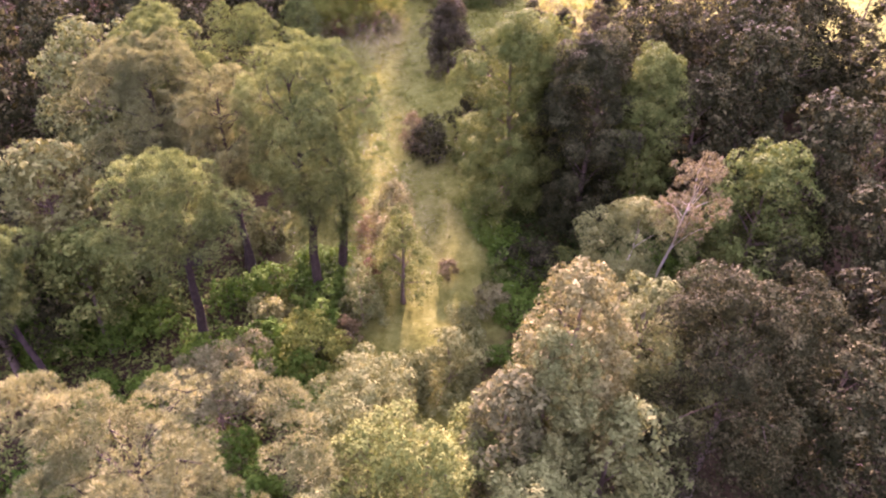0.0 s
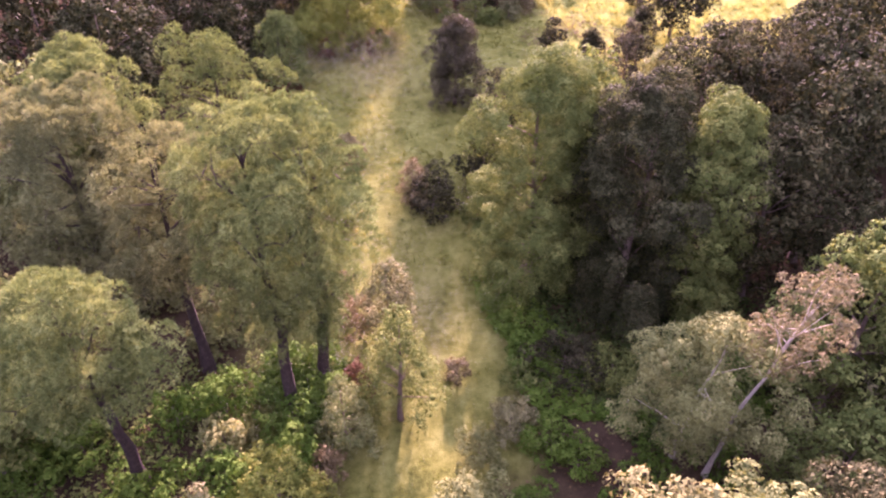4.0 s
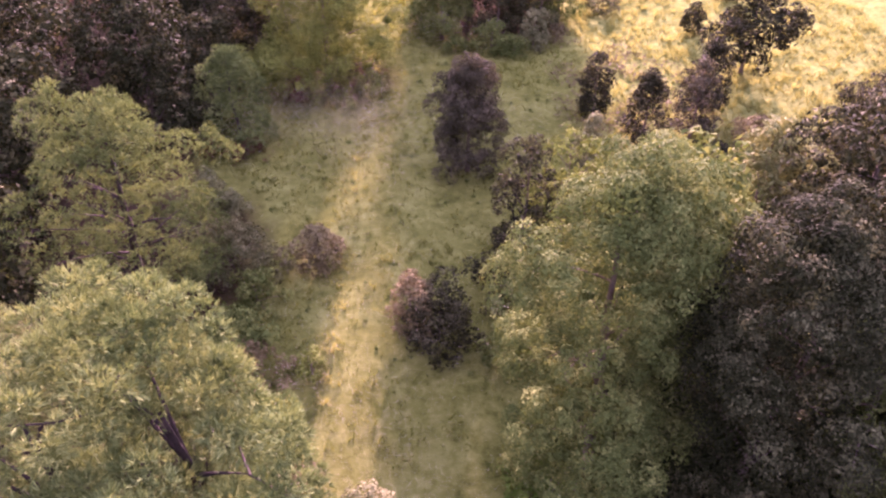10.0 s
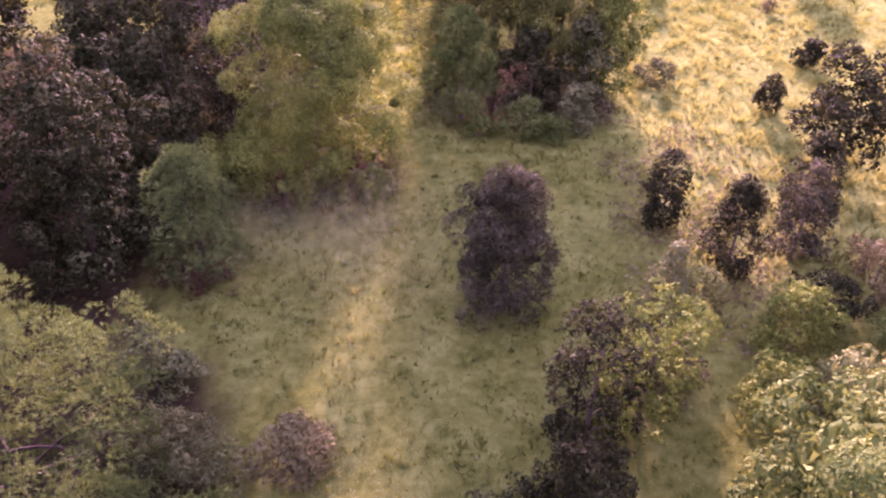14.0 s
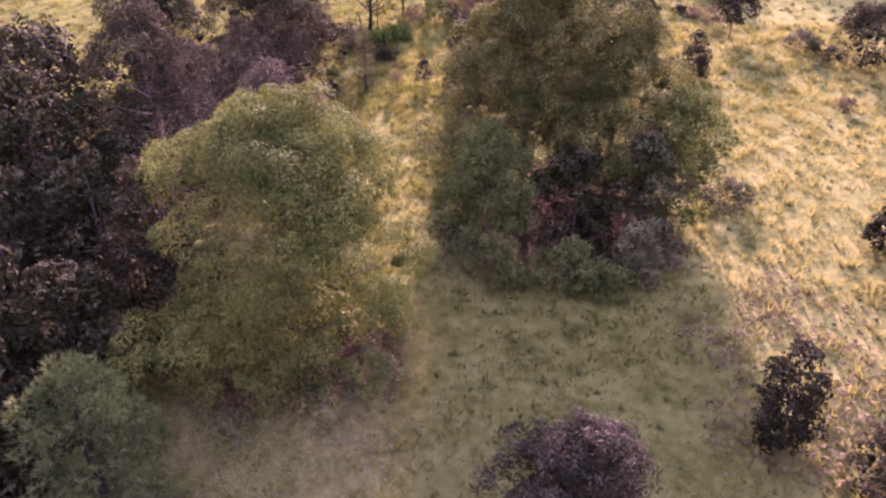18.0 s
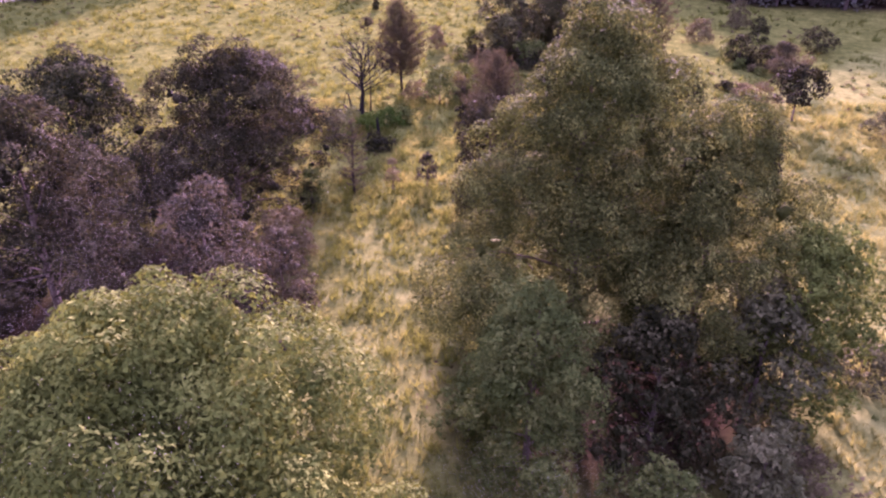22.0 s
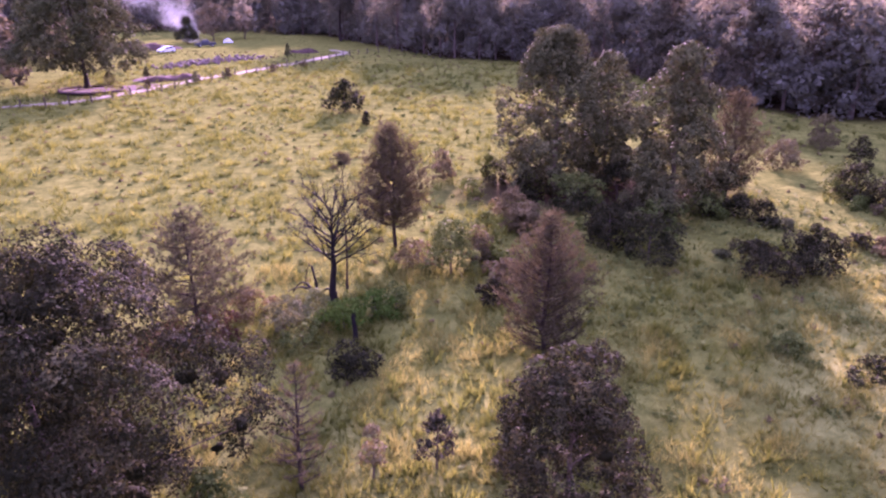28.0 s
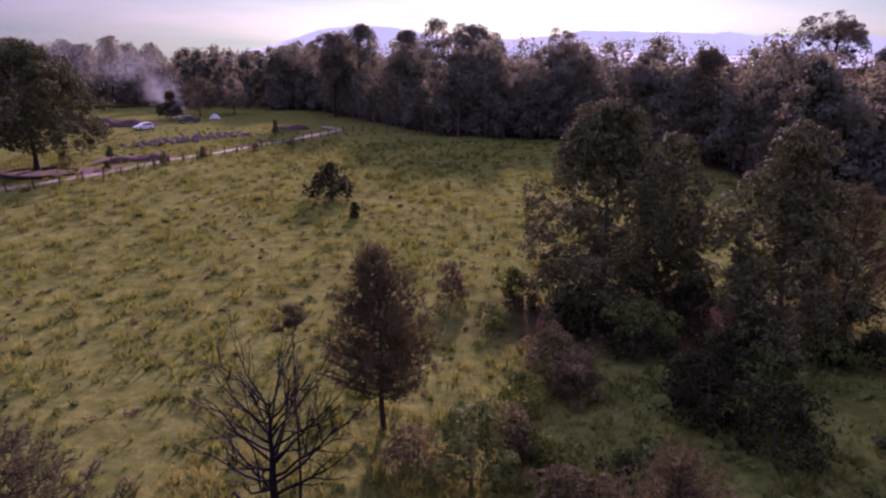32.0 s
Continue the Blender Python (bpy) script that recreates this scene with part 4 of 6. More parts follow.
far_woods("far_woods", "dense far woods of dark mixed trees", scattered(11, 95, lambda x, y: 0 < y - edge_y(x) < 34, -60, 42, 200, 380, 5.2, 14, 20.5), HAZED_LEAF, 0.5, 21)
far_woods("far_woods", "dense brownish woods behind the field", scattered(12, 60, lambda x, y: 0 < y - edge_y(x) < 30, -50, 60, 200, 380, 6.5, 13, 20), HAZED_LEAF, 0.5, 22)
far_woods("far_woods", "dense dark woods bordering the field", scattered(13, 70, lambda x, y: 0 < y - edge_y(x) < 50, 36, 135, 190, 300, 6.0, 13, 19), HAZED_LEAF, 0.5, 23)
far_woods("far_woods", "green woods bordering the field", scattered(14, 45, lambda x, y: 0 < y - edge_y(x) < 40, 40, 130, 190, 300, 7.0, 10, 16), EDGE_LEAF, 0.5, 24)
far_woods("far_woods", "distant dark forest behind the smoking clearing", scattered(15, 90, lambda x, y: 0 < y - edge_y(x) < 60, -190, -40, 335, 450, 6.5, 15, 20), HAZED_LEAF, 0.75, 25)
far_woods("far_woods", "woods beyond the fence", scattered(16, 26, lambda x, y: x < -70 - (y - 215) * 0.22, -125, -66, 195, 300, 6.5, 8, 15), EDGE_LEAF, 0.5, 26)
far_woods("far_woods", "forest continuing beside the dark oaks", scattered(17, 56, lambda x, y: x < -36 - 0.12 * abs(y - 70), -75, -36, 10, 118, 6.0, 11, 17), OAK_DARK, 0.45, 27)
far_woods("far_woods", "forest continuing beside the green oaks", scattered(18, 42, lambda x, y: x > 33, 33, 72, 10, 84, 6.0, 11, 17), OAK_DARK, 0.45, 28)

# ---- hills on the horizon ----
def ridge(name, dist, x0, x1, heights, colour, seed):
    """A far ridge, its haze painted as glow: heights in metres along its length, as a solid wedge."""
    rng = np.random.default_rng(seed)
    xs = np.linspace(x0, x1, 160)
    hs = np.interp(xs, np.linspace(x0, x1, len(heights)), heights)
    hs = np.convolve(np.pad(hs, 6, "edge"), np.ones(13) / 13, "valid")
    rough = np.convolve(rng.normal(0, 1, 172), np.ones(5) / 5, "same")[6:-6]
    hs = np.maximum(hs + rough * 0.045 * np.max(hs), 0)
    front = np.stack([xs, 0 * xs + dist - 250, 0 * xs - 30], 1)
    crest = np.stack([xs, 0 * xs + dist, hs + 8], 1)
    back = np.stack([xs, 0 * xs + dist + 250, 0 * xs - 30], 1)
    v = np.concatenate([front, crest, back])
    k = len(xs)
    i = np.arange(k - 1)
    f = np.concatenate([np.stack([i, i + 1, k + i + 1, k + i], 1), np.stack([k + i, k + i + 1, 2 * k + i + 1, 2 * k + i], 1)])
    m, n, l, p = nodes_of(name + "_painted_haze")
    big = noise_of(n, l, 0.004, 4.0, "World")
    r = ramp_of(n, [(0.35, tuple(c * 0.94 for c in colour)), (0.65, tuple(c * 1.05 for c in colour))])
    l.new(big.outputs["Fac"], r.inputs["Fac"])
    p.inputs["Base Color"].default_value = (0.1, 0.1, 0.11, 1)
    # the hills give off their haze colour themselves
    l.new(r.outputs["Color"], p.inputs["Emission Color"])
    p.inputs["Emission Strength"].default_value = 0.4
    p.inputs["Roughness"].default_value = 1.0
    return tagged(mesh_object(name, v, f, m, smooth=True), "mountain ridge on the horizon with blue-grey haze in its colour", "backdrop", kind="structure")


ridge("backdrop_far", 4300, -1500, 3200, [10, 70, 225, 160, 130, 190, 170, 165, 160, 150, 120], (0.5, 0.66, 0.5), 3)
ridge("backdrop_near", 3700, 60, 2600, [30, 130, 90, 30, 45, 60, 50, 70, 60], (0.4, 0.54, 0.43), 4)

# ---- lone tall trees that stand above the woods ----
OPEN_PINE = dict(kind="leaf", profile="dome", lump=0.34, size=0.3, bark=PINE_BARK, cover=0.4)
tree("pine_tree", "tall open-crowned pine above the dark woods", 58.6, 250.0, 22.9, 4.6, EDGE_LEAF, clear=0.62, dense=0.8, **OPEN_PINE)
for px, py, ph, pw, pc, pd in ((-27.0, 312.0, 22.8, 3.7, 0.62, 0.8), (-8.5, 284.0, 22.8, 2.9, 0.72, 0.6), (0.0, 290.0, 21.8, 4.6, 0.5, 1.0), (18.5, 278.0, 20.2, 4.8, 0.45, 0.9), (29.7, 255.0, 16.3, 3.9, 0.4, 1.1),
                               (38.7, 250.0, 16.3, 3.6, 0.3, 1.2), (-35.0, 318.0, 20.9, 4.6, 0.4, 1.1), (-14.8, 290.0, 20.8, 3.4, 0.5, 1.0), (50.5, 250.0, 15.9, 4.0, 0.3, 1.1), (66.5, 246.0, 17.0, 3.4, 0.4, 1.0)):
    tree("pine_tree", "tall open pine rising above the far woods", px, py, ph, pw, HAZED_LEAF, clear=pc, dense=1.7 * pd, group="pines above the woods", **OPEN_PINE)
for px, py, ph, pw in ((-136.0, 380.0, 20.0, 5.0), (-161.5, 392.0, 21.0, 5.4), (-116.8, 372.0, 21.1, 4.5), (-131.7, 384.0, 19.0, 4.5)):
    tree("pine_tree", "tall flat-topped pine above the distant forest", px, py, ph, pw, HAZED_LEAF, clear=0.6, dense=0.9, group="pines above the distant forest", kind="leaf", profile="dome", lump=0.32, size=0.55, bark=PINE_BARK)
for px, py, ph, pw in ((38.0, 214.0, 16.0, 3.6), (46.0, 208.0, 15.0, 3.6), (54.0, 203.0, 17.0, 4.0), (33.0, 236.0, 16.5, 3.8), (62.0, 206.0, 14.0, 3.8)):
    tree("conical_tree", "dense grey-green conical tree at the forest edge", px, py, ph, pw, EDGE_LEAF, profile="egg", clear=0.03, dense=1.3, size=0.36, group="conical trees at the forest edge")

# ---- undergrowth ----
def ring_of(seed, n, x0, x1, y0, y1):
    rng = np.random.default_rng(seed)
    return rng, np.stack([rng.uniform(x0, x1, n), rng.uniform(y0, y1, n)], 1)


rng, spots = ring_of(41, 44, -33, -6.5, 22.0, 47.0)
for bx, by in spots:
    tree("green_shrub", "bright green broad-leaved shrub under the pines", bx, by, rng.uniform(1.9, 3.6), rng.uniform(1.3, 2.1), FRESH, profile="full", clear=0.03, lump=0.3, size=0.27,
         category="shrub", group="green shrubs under the pines")
rng, spots = ring_of(42, 18, 3.5, 21.0, 35.0, 48.0)
for bx, by in spots:
    tree("green_shrub", "fresh green shrub in the glade", bx, by, rng.uniform(0.9, 2.2), rng.uniform(1.2, 2.2), FRESH, profile="full", clear=0.03, lump=0.3, size=0.22,
         category="shrub", group="green shrubs in the glade")
rng, spots = ring_of(43, 14, -26.0, -12.0, 40.0, 62.0)
for bx, by in spots:
    tree("brown_shrub", "olive-brown shrub in the pine stand", bx, by, rng.uniform(1.8, 4.6), rng.uniform(1.2, 2.2), OAK_PALE if rng.uniform() < 0.5 else OAK_GREEN, profile="full", clear=0.03, lump=0.28, size=0.3,
         category="shrub", group="shrubs in the pine stand")
for bx, by, bh, bw, mat, what in ((1.6, 40.4, 2.2, 1.3, OAK_PALE, "olive"), (3.6, 42.4, 2.6, 1.6, GREY_LEAF, "grey-green"), (7.4, 46.6, 3.0, 2.2, OAK_PURPLE, "grey-brown"), (4.4, 46.2, 1.8, 1.2, OAK_GREEN, "green"),
                                  (0.4, 46.6, 1.4, 0.9, DRY_LEAF, "brown"), (10.4, 46.2, 2.6, 2.0, OAK_GREEN, "dark green"), (-6.0, 45.2, 2.6, 1.2, RED_LEAF, "russet"), (-7.2, 39.2, 2.2, 1.0, DRY_LEAF, "reddish-brown")):
    tree("glade_bush", what + " bush in the misty glade", bx, by, bh, bw, mat, profile="full", clear=0.03, lump=0.28, size=0.19, category="bush", group="bushes in the glade", dense=0.85)
for bx, by, bh, bw, mat, what in ((-12.4, 66.6, 2.4, 1.6, OAK_GREEN, "olive"), (-11.6, 61.0, 2.6, 1.8, DRY_LEAF, "brown"), (-9.6, 57.0, 3.0, 1.5, WILLOW, "yellowing"), (-7.9, 53.6, 2.4, 1.2, DRY_LEAF, "straw-brown"),
                                  (-8.4, 61.4, 1.4, 0.9, WILLOW, "low yellow"), (-6.6, 50.6, 2.8, 1.3, DRY_LEAF, "wispy brown"), (2.2, 62.0, 2.8, 1.3, OAK_GREEN, "green"), (3.4, 65.0, 3.4, 1.5, OAK_PALE, "pale")):
    tree("track_bush", what + " bush beside the grassy track", bx, by, bh, bw, mat, profile="full", clear=0.03, lump=0.28, size=0.19, category="bush", group="bushes beside the track", dense=0.8)
for bx, by, bh, bw, mat, what in ((12.0, 81.0, 2.2, 1.2, OAK_PALE, "pale olive"), (18.2, 79.4, 3.0, 1.8, OAK_PURPLE, "brown"), (22.0, 82.0, 3.4, 1.8, DRY_LEAF, "dry brown"), (21.5, 76.0, 4.2, 2.2, OAK_GREEN, "green"),
                                  (9.0, 74.6, 2.6, 1.5, DRY_LEAF, "rusty"), (12.8, 73.0, 3.2, 1.8, WILLOW, "yellow"), (17.0, 73.4, 3.0, 1.8, OAK_PALE, "pale")):
    tree("meadow_bush", what + " bush in tall dry grass", bx, by, bh, bw, mat, profile="full", clear=0.03, lump=0.28, size=0.2, category="bush", group="bushes in the dry grass", dense=0.8)
for bx, by, bh, bw, mat, what in ((-13.2, 90.6, 1.8, 1.4, RED_LEAF, "russet"), (-9.4, 89.4, 1.4, 1.2, OAK_GREEN, "dark green"), (-7.2, 91.0, 2.2, 1.1, OAK_PALE, "pale"), (-16.0, 82.0, 1.1, 1.8, RED_LEAF, "red fern"),
                                  (-18.4, 82.8, 0.9, 1.5, RED_LEAF, "red fern"), (-21.0, 87.0, 1.6, 1.8, OAK_PURPLE, "dark brown"), (0.0, 98.8, 1.6, 1.2, OAK_GREEN, "green"), (5.4, 98.6, 1.8, 1.3, OAK_GREEN, "leafy green"),
                                  (-3.4, 104.4, 2.8, 1.3, OAK_GREEN, "dark green"), (9.6, 101.6, 1.5, 1.2, DRY_LEAF, "brown"), (-13.4, 104.0, 2.4, 1.3, OAK_PURPLE, "pinkish-brown"), (-16.4, 100.4, 2.0, 1.8, OAK_DARK, "dark")):
    tree("edge_bush", what + " bush at the foot of the trees", bx, by, bh, bw, mat, profile="full", clear=0.03, lump=0.3, size=0.19, category="bush", group="bushes at the foot of the trees", dense=0.85)
for bx, by, bh, bw, mat, what in ((-14.4, 141.4, 1.6, 1.4, GREY_LEAF, "whitish"), (-13.4, 143.0, 1.5, 1.4, OAK_PALE, "pale green"), (-8.4, 144.0, 1.3, 1.3, OAK_GREEN, "green"), (-11.2, 141.8, 1.7, 1.3, FRESH, "fresh green"), (-9.6, 143.2, 1.6, 1.3, FRESH, "fresh green"), (-13.0, 139.6, 1.2, 1.2, OAK_GREEN, "green"),
                                  (-10.0, 137.4, 1.0, 1.7, OAK_PURPLE, "low brown"), (-18.2, 140.4, 1.5, 1.5, RED_LEAF, "red fern"), (-20.4, 139.6, 1.3, 1.4, RED_LEAF, "red fern"), (-16.6, 143.4, 1.6, 1.2, DRY_LEAF, "brown"),
                                  (-13.6, 125.6, 3.2, 1.2, OAK_GREEN, "olive"), (0.8, 131.0, 2.0, 1.2, OAK_PURPLE, "brown"), (-2.8, 129.6, 2.6, 0.8, OAK_PURPLE, "dark brown"), (10.6, 158.4, 2.4, 1.7, OAK_GREEN, "green"),
                                  (5.4, 163.6, 2.8, 1.9, OAK_GREEN, "dark green"), (9.2, 166.2, 3.0, 2.0, OAK_PURPLE, "purple-brown"), (16.8, 163.0, 3.4, 1.9, OAK_DARK, "dark"), (0.4, 157.4, 2.2, 1.5, DRY_LEAF, "russet")):
    tree("rough_bush", what + " bush in the overgrown corner", bx, by, bh, bw, mat, profile="full", clear=0.03, lump=0.3, size=0.18, category="bush", group="bushes in the overgrown corner", dense=0.85)

rng, spots = ring_of(44, 16, 13.0, 31.0, 150.0, 166.0)
for bx, by in spots:
    tree("low_bush", "low brown-green bush on the rough slope", bx, by, rng.uniform(0.5, 1.1), rng.uniform(0.5, 1.0), (OAK_GREEN, OAK_PURPLE, OAK_OLIVE, DRY_LEAF)[int(rng.integers(0, 4))], profile="full", clear=0.03, lump=0.32, size=0.22,
         category="bush", group="low bushes on the rough slope")
rng, spots = ring_of(47, 10, 3.0, 20.0, 155.0, 164.0)
for bx, by in spots:
    tree("thicket_bush", "dark tangled bush in the overgrown corner", bx, by, rng.uniform(0.9, 2.2), rng.uniform(0.9, 1.6), (OAK_DARK, OAK_PURPLE, OAK_DARK, OAK_OLIVE)[int(rng.integers(0, 4))], profile="full", clear=0.03, lump=0.3, size=0.18,
         category="bush", group="tangled bushes in the overgrown corner")
rng, spots = ring_of(45, 16, -9.0, 5.0, 147.0, 176.0)
for bx, by in spots:
    tree("low_bush", "low wispy bush at the field's edge", bx, by, rng.uniform(0.8, 2.4), rng.uniform(0.6, 1.3), (OAK_GREEN, OAK_PURPLE, WILLOW, DRY_LEAF)[int(rng.integers(0, 4))], profile="full", clear=0.03, lump=0.32, size=0.22,
         category="bush", group="low bushes at the field edge", dense=0.8)
for bx, by, bh, bw, mat, what in ((29.2, 165.6, 3.2, 1.6, OAK_PURPLE, "brown rounded"), (31.4, 159.4, 3.8, 1.5, RUSTY, "thin russet"), (33.4, 161.0, 3.0, 1.8, DRY_LEAF, "wispy brown"), (32.6, 140.0, 2.2, 1.6, CONE_LEAF, "dark green"),
                                  (34.2, 140.4, 1.2, 1.5, OAK_DARK, "low dark"), (36.8, 135.6, 6.2, 2.8, OAK_PURPLE, "tall dark"), (29.4, 111.4, 2.4, 1.3, OAK_PURPLE, "purple-brown"), (30.4, 124.6, 1.2, 0.9, DRY_LEAF, "low brown"),
                                  (40.9, 171.8, 2.8, 2.4, OAK_PURPLE, "wide dark"), (26.2, 150.6, 2.0, 1.4, DRY_LEAF, "dry brown"), (35.4, 176.6, 3.2, 1.3, OAK_PURPLE, "upright dark"), (15.4, 136.6, 1.3, 1.3, OAK_DARK, "low dark")):
    tree("low_bush", what + " bush in the dry pasture", bx, by, bh, bw, mat, profile="full", clear=0.03, lump=0.3, size=0.18, category="bush", group="scattered bushes in the pasture", dense=0.85)


def on_ground(xy, lift=0.0):
    return np.stack([xy[:, 0], xy[:, 1], ground_z(xy[:, 0], xy[:, 1]) + lift], 1)


def ground_cover(name, label, seed, n, x0, x1, y0, y1, inside, leaf, size, height, category="undergrowth"):
    """A low carpet of leaves in uneven heaps."""
    rng, xy = ring_of(seed, n, x0, x1, y0, y1)
    xy = xy[inside(xy[:, 0], xy[:, 1]) > rng.uniform(0, 1, n)]
    heap = height * (0.55 + 0.45 * ragged(xy[:, 0] * 2.1, xy[:, 1] * 2.3)) * rng.uniform(0.2, 1.0, len(xy))
    pos = on_ground(xy) + np.stack([0 * heap, 0 * heap, heap + 0.06], 1)
    up = np.tile([0.0, -0.1, 1.0], (len(xy), 1))
    return tagged(mesh_object(name, *leaves(rng, pos, up, size, 0.5, 0.7), leaf), label, category, kind="stuff")


ground_cover("ivy_carpet", "dense green ivy and weeds below the big oaks", 51, 26000, 0.5, 22, 43, 61,
             lambda x, y: patch(x, y, 10, 50, 9.5, 8, 0.15) * (x > 0.6 + 0.35 * (57 - y) * (y < 57) + 0.5 * ragged(x, y)) * (x < 4.8 + ragged(x, y) + 0.4 * (57 - y) * (y < 57)), FRESH, 0.34, 0.8)
# same ivy further in, with the oaks' shade put into its colour
ground_cover("ivy_carpet", "ivy below the big oaks with their deep shade in its colour", 58, 26000, 2.0, 24, 41, 61,
             lambda x, y: patch(x, y, 12, 50, 9.5, 9, 0.15) * (x > 4.0 + ragged(x, y) + 0.4 * (57 - y) * (y < 57)), SHADED_IVY, 0.32, 0.8)
ground_cover("weed_carpet", "low dull-green weeds under the pines", 52, 24000, -36, -5, 20, 48, lambda x, y: 0.8 * (x < -6.5 + ragged(x, y)), OAK_GREEN, 0.3, 0.6)
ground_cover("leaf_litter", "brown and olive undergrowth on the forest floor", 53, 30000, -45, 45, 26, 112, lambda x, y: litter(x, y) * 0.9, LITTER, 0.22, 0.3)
ground_cover("bramble", "olive brambles along the wood's edge", 54, 20000, -45, 45, 30, 125, lambda x, y: litter(x, y) * np.clip(ragged(x * 0.6, y * 0.6) + 0.4, 0, 1), OAK_GREEN, 0.28, 0.8)
ground_cover("bramble", "broad-leaved weeds in the overgrown corner", 55, 12000, -2, 32, 132, 172, lambda x, y: patch(x, y, 12, 154, 16, 14) * np.clip(ragged(x, y) + 0.6, 0, 1), OAK_GREEN, 0.3, 0.45)
ground_cover("bracken", "brown bracken along the dry field's edge", 56, 9000, 8, 24, 76, 102, lambda x, y: patch(x, y, 14, 88, 6, 13) * np.clip(ragged(x, y) + 0.5, 0, 1), DRY_LEAF, 0.26, 0.5)
ground_cover("bracken", "russet ferns at the feet of small pines", 57, 5000, -24, -8, 76, 146,
             lambda x, y: patch(x, y, -17, 83, 3.4, 2.4) + patch(x, y, 0.5, 79.2, 2.4, 1.3) + patch(x, y, -12.5, 90.5, 4.5, 1.6) + patch(x, y, -19.2, 140.6, 3, 2), RED_LEAF, 0.24, 0.5)


def grass(name, label, seed, n, x0, x1, y0, y1, inside, leaf, size, blades=6, width=0.045):
    rng, xy = ring_of(seed, n, x0, x1, y0, y1)
    xy = xy[inside(xy[:, 0], xy[:, 1]) > rng.uniform(0, 1, n)]
    up = np.tile([0.0, 0.0, 1.0], (len(xy), 1)) + rng.normal(0, 0.15, (len(xy), 3))
    s = size * (0.75 + 0.45 * ragged(xy[:, 0] * 1.7, xy[:, 1] * 1.7))
    v, f = needles(rng, on_ground(xy, -0.02), up, 1.0, blades, 0.5, width)
    base = np.repeat(on_ground(xy, -0.02), 3 * blades, 0)
    v = base + (v - base) * np.repeat(s, 3 * blades)[:, None]
    return tagged(mesh_object(name, v, f, leaf), label, "grass", kind="stuff")


def tussocks(name, label, seed, n, x0, x1, y0, y1, inside, leaf, size, spread=0.32, tufts=9, blades=5, width=0.05):
    """Grass in separate tussocks: tall in the middle of each, bare between them."""
    rng, xy = ring_of(seed, n, x0, x1, y0, y1)
    xy = xy[inside(xy[:, 0], xy[:, 1]) > rng.uniform(0, 1, n)]
    big = rng.uniform(0.5, 1.5, len(xy)) ** 1.4
    off = rng.normal(0, spread, (len(xy) * tufts, 2))
    at = np.repeat(xy, tufts, 0) + off * np.repeat(big, tufts)[:, None]
    s = size * np.repeat(big, tufts) * np.exp(-(off ** 2).sum(1) / (3 * spread ** 2))
    up = np.tile([0.0, 0.0, 1.0], (len(at), 1)) + np.concatenate([off * 1.2, 0 * off[:, :1]], 1) + rng.normal(0, 0.12, (len(at), 3))
    v, f = needles(rng, on_ground(at, -0.02), up, 1.0, blades, 0.4, width)
    base = np.repeat(on_ground(at, -0.02), 3 * blades, 0)
    v = base + (v - base) * np.repeat(s, 3 * blades)[:, None]
    return tagged(mesh_object(name, v, f, leaf), label, "grass", kind="stuff")


def open_land(x, y):
    return 1 - litter(x, y)


grass("dry_grass", "straw-coloured grass in the open field", 61, 44000, -14, 40, 60, 150, lambda x, y: dryness(x, y) * open_land(x, y), DRY_GRASS, 0.34)
grass("green_grass", "short green grass in the meadow", 62, 40000, -26, 26, 28, 150, lambda x, y: (1 - 0.85 * dryness(x, y)) * open_land(x, y) * 0.8, GREEN_GRASS, 0.28)
def thinning(y):
    return np.clip(1.15 - (y - 125) / 190, 0.25, 1)


tussocks("field_grass", "tussocky olive and straw grass in the wide field", 63, 9000, -75, 12, 125, 262, lambda x, y: open_land(x, y) * thinning(y) * np.clip(0.75 + 0.5 * ragged(x * 0.4, y * 0.4), 0, 1), FIELD_GRASS, 0.55)
tussocks("green_grass", "green tufts in the wide field", 64, 6500, -75, 60, 125, 262, lambda x, y: open_land(x, y) * np.clip(ragged(x * 0.3 + 4, y * 0.3) + 0.5, 0, 1) * thinning(y), GREEN_GRASS, 0.6)
tussocks("dry_grass", "straw-coloured tussocks in the dry pasture", 67, 3600, 8, 42, 80, 150, lambda x, y: dryness(x, y) * open_land(x, y), DRY_GRASS, 0.5)
tussocks("green_grass", "low green tussocks in the meadow", 69, 5200, -20, 12, 56, 101, lambda x, y: open_land(x, y) * (1 - dryness(x, y)) * np.clip(0.6 + 0.6 * ragged(x * 0.5, y * 0.5), 0, 1), GREEN_GRASS, 0.26, 0.22, 7, 4, 0.07)
tussocks("dry_grass", "straw-brown tussocks between the oaks", 70, 900, -12, -3, 100, 134, lambda x, y: open_land(x, y) * 0.9, FIELD_GRASS, 0.42, 0.26)
tussocks("dry_grass", "bright dry tussocks along the lane", 68, 420, -8.8, -6.2, 44, 112, lambda x, y: np.clip(1.3 - np.abs(x + 7.6 - 0.02 * (y - 75)) / 0.5, 0, 1), DRY_GRASS, 0.4, 0.25)


grass("tall_grass", "tall yellowing grass in the overgrown corner", 65, 11000, -18, 12, 122, 152, lambda x, y: open_land(x, y) * np.clip(ragged(x * 0.8, y * 0.8) + 0.45, 0, 1), DRY_GRASS, 0.6, 7, 0.03)
grass("tall_grass", "tall green weeds in the overgrown corner", 66, 9000, -18, 30, 122, 160, lambda x, y: open_land(x, y) * np.clip(0.5 - ragged(x * 0.8, y * 0.8), 0, 1), GREEN_GRASS, 0.5, 7, 0.04)


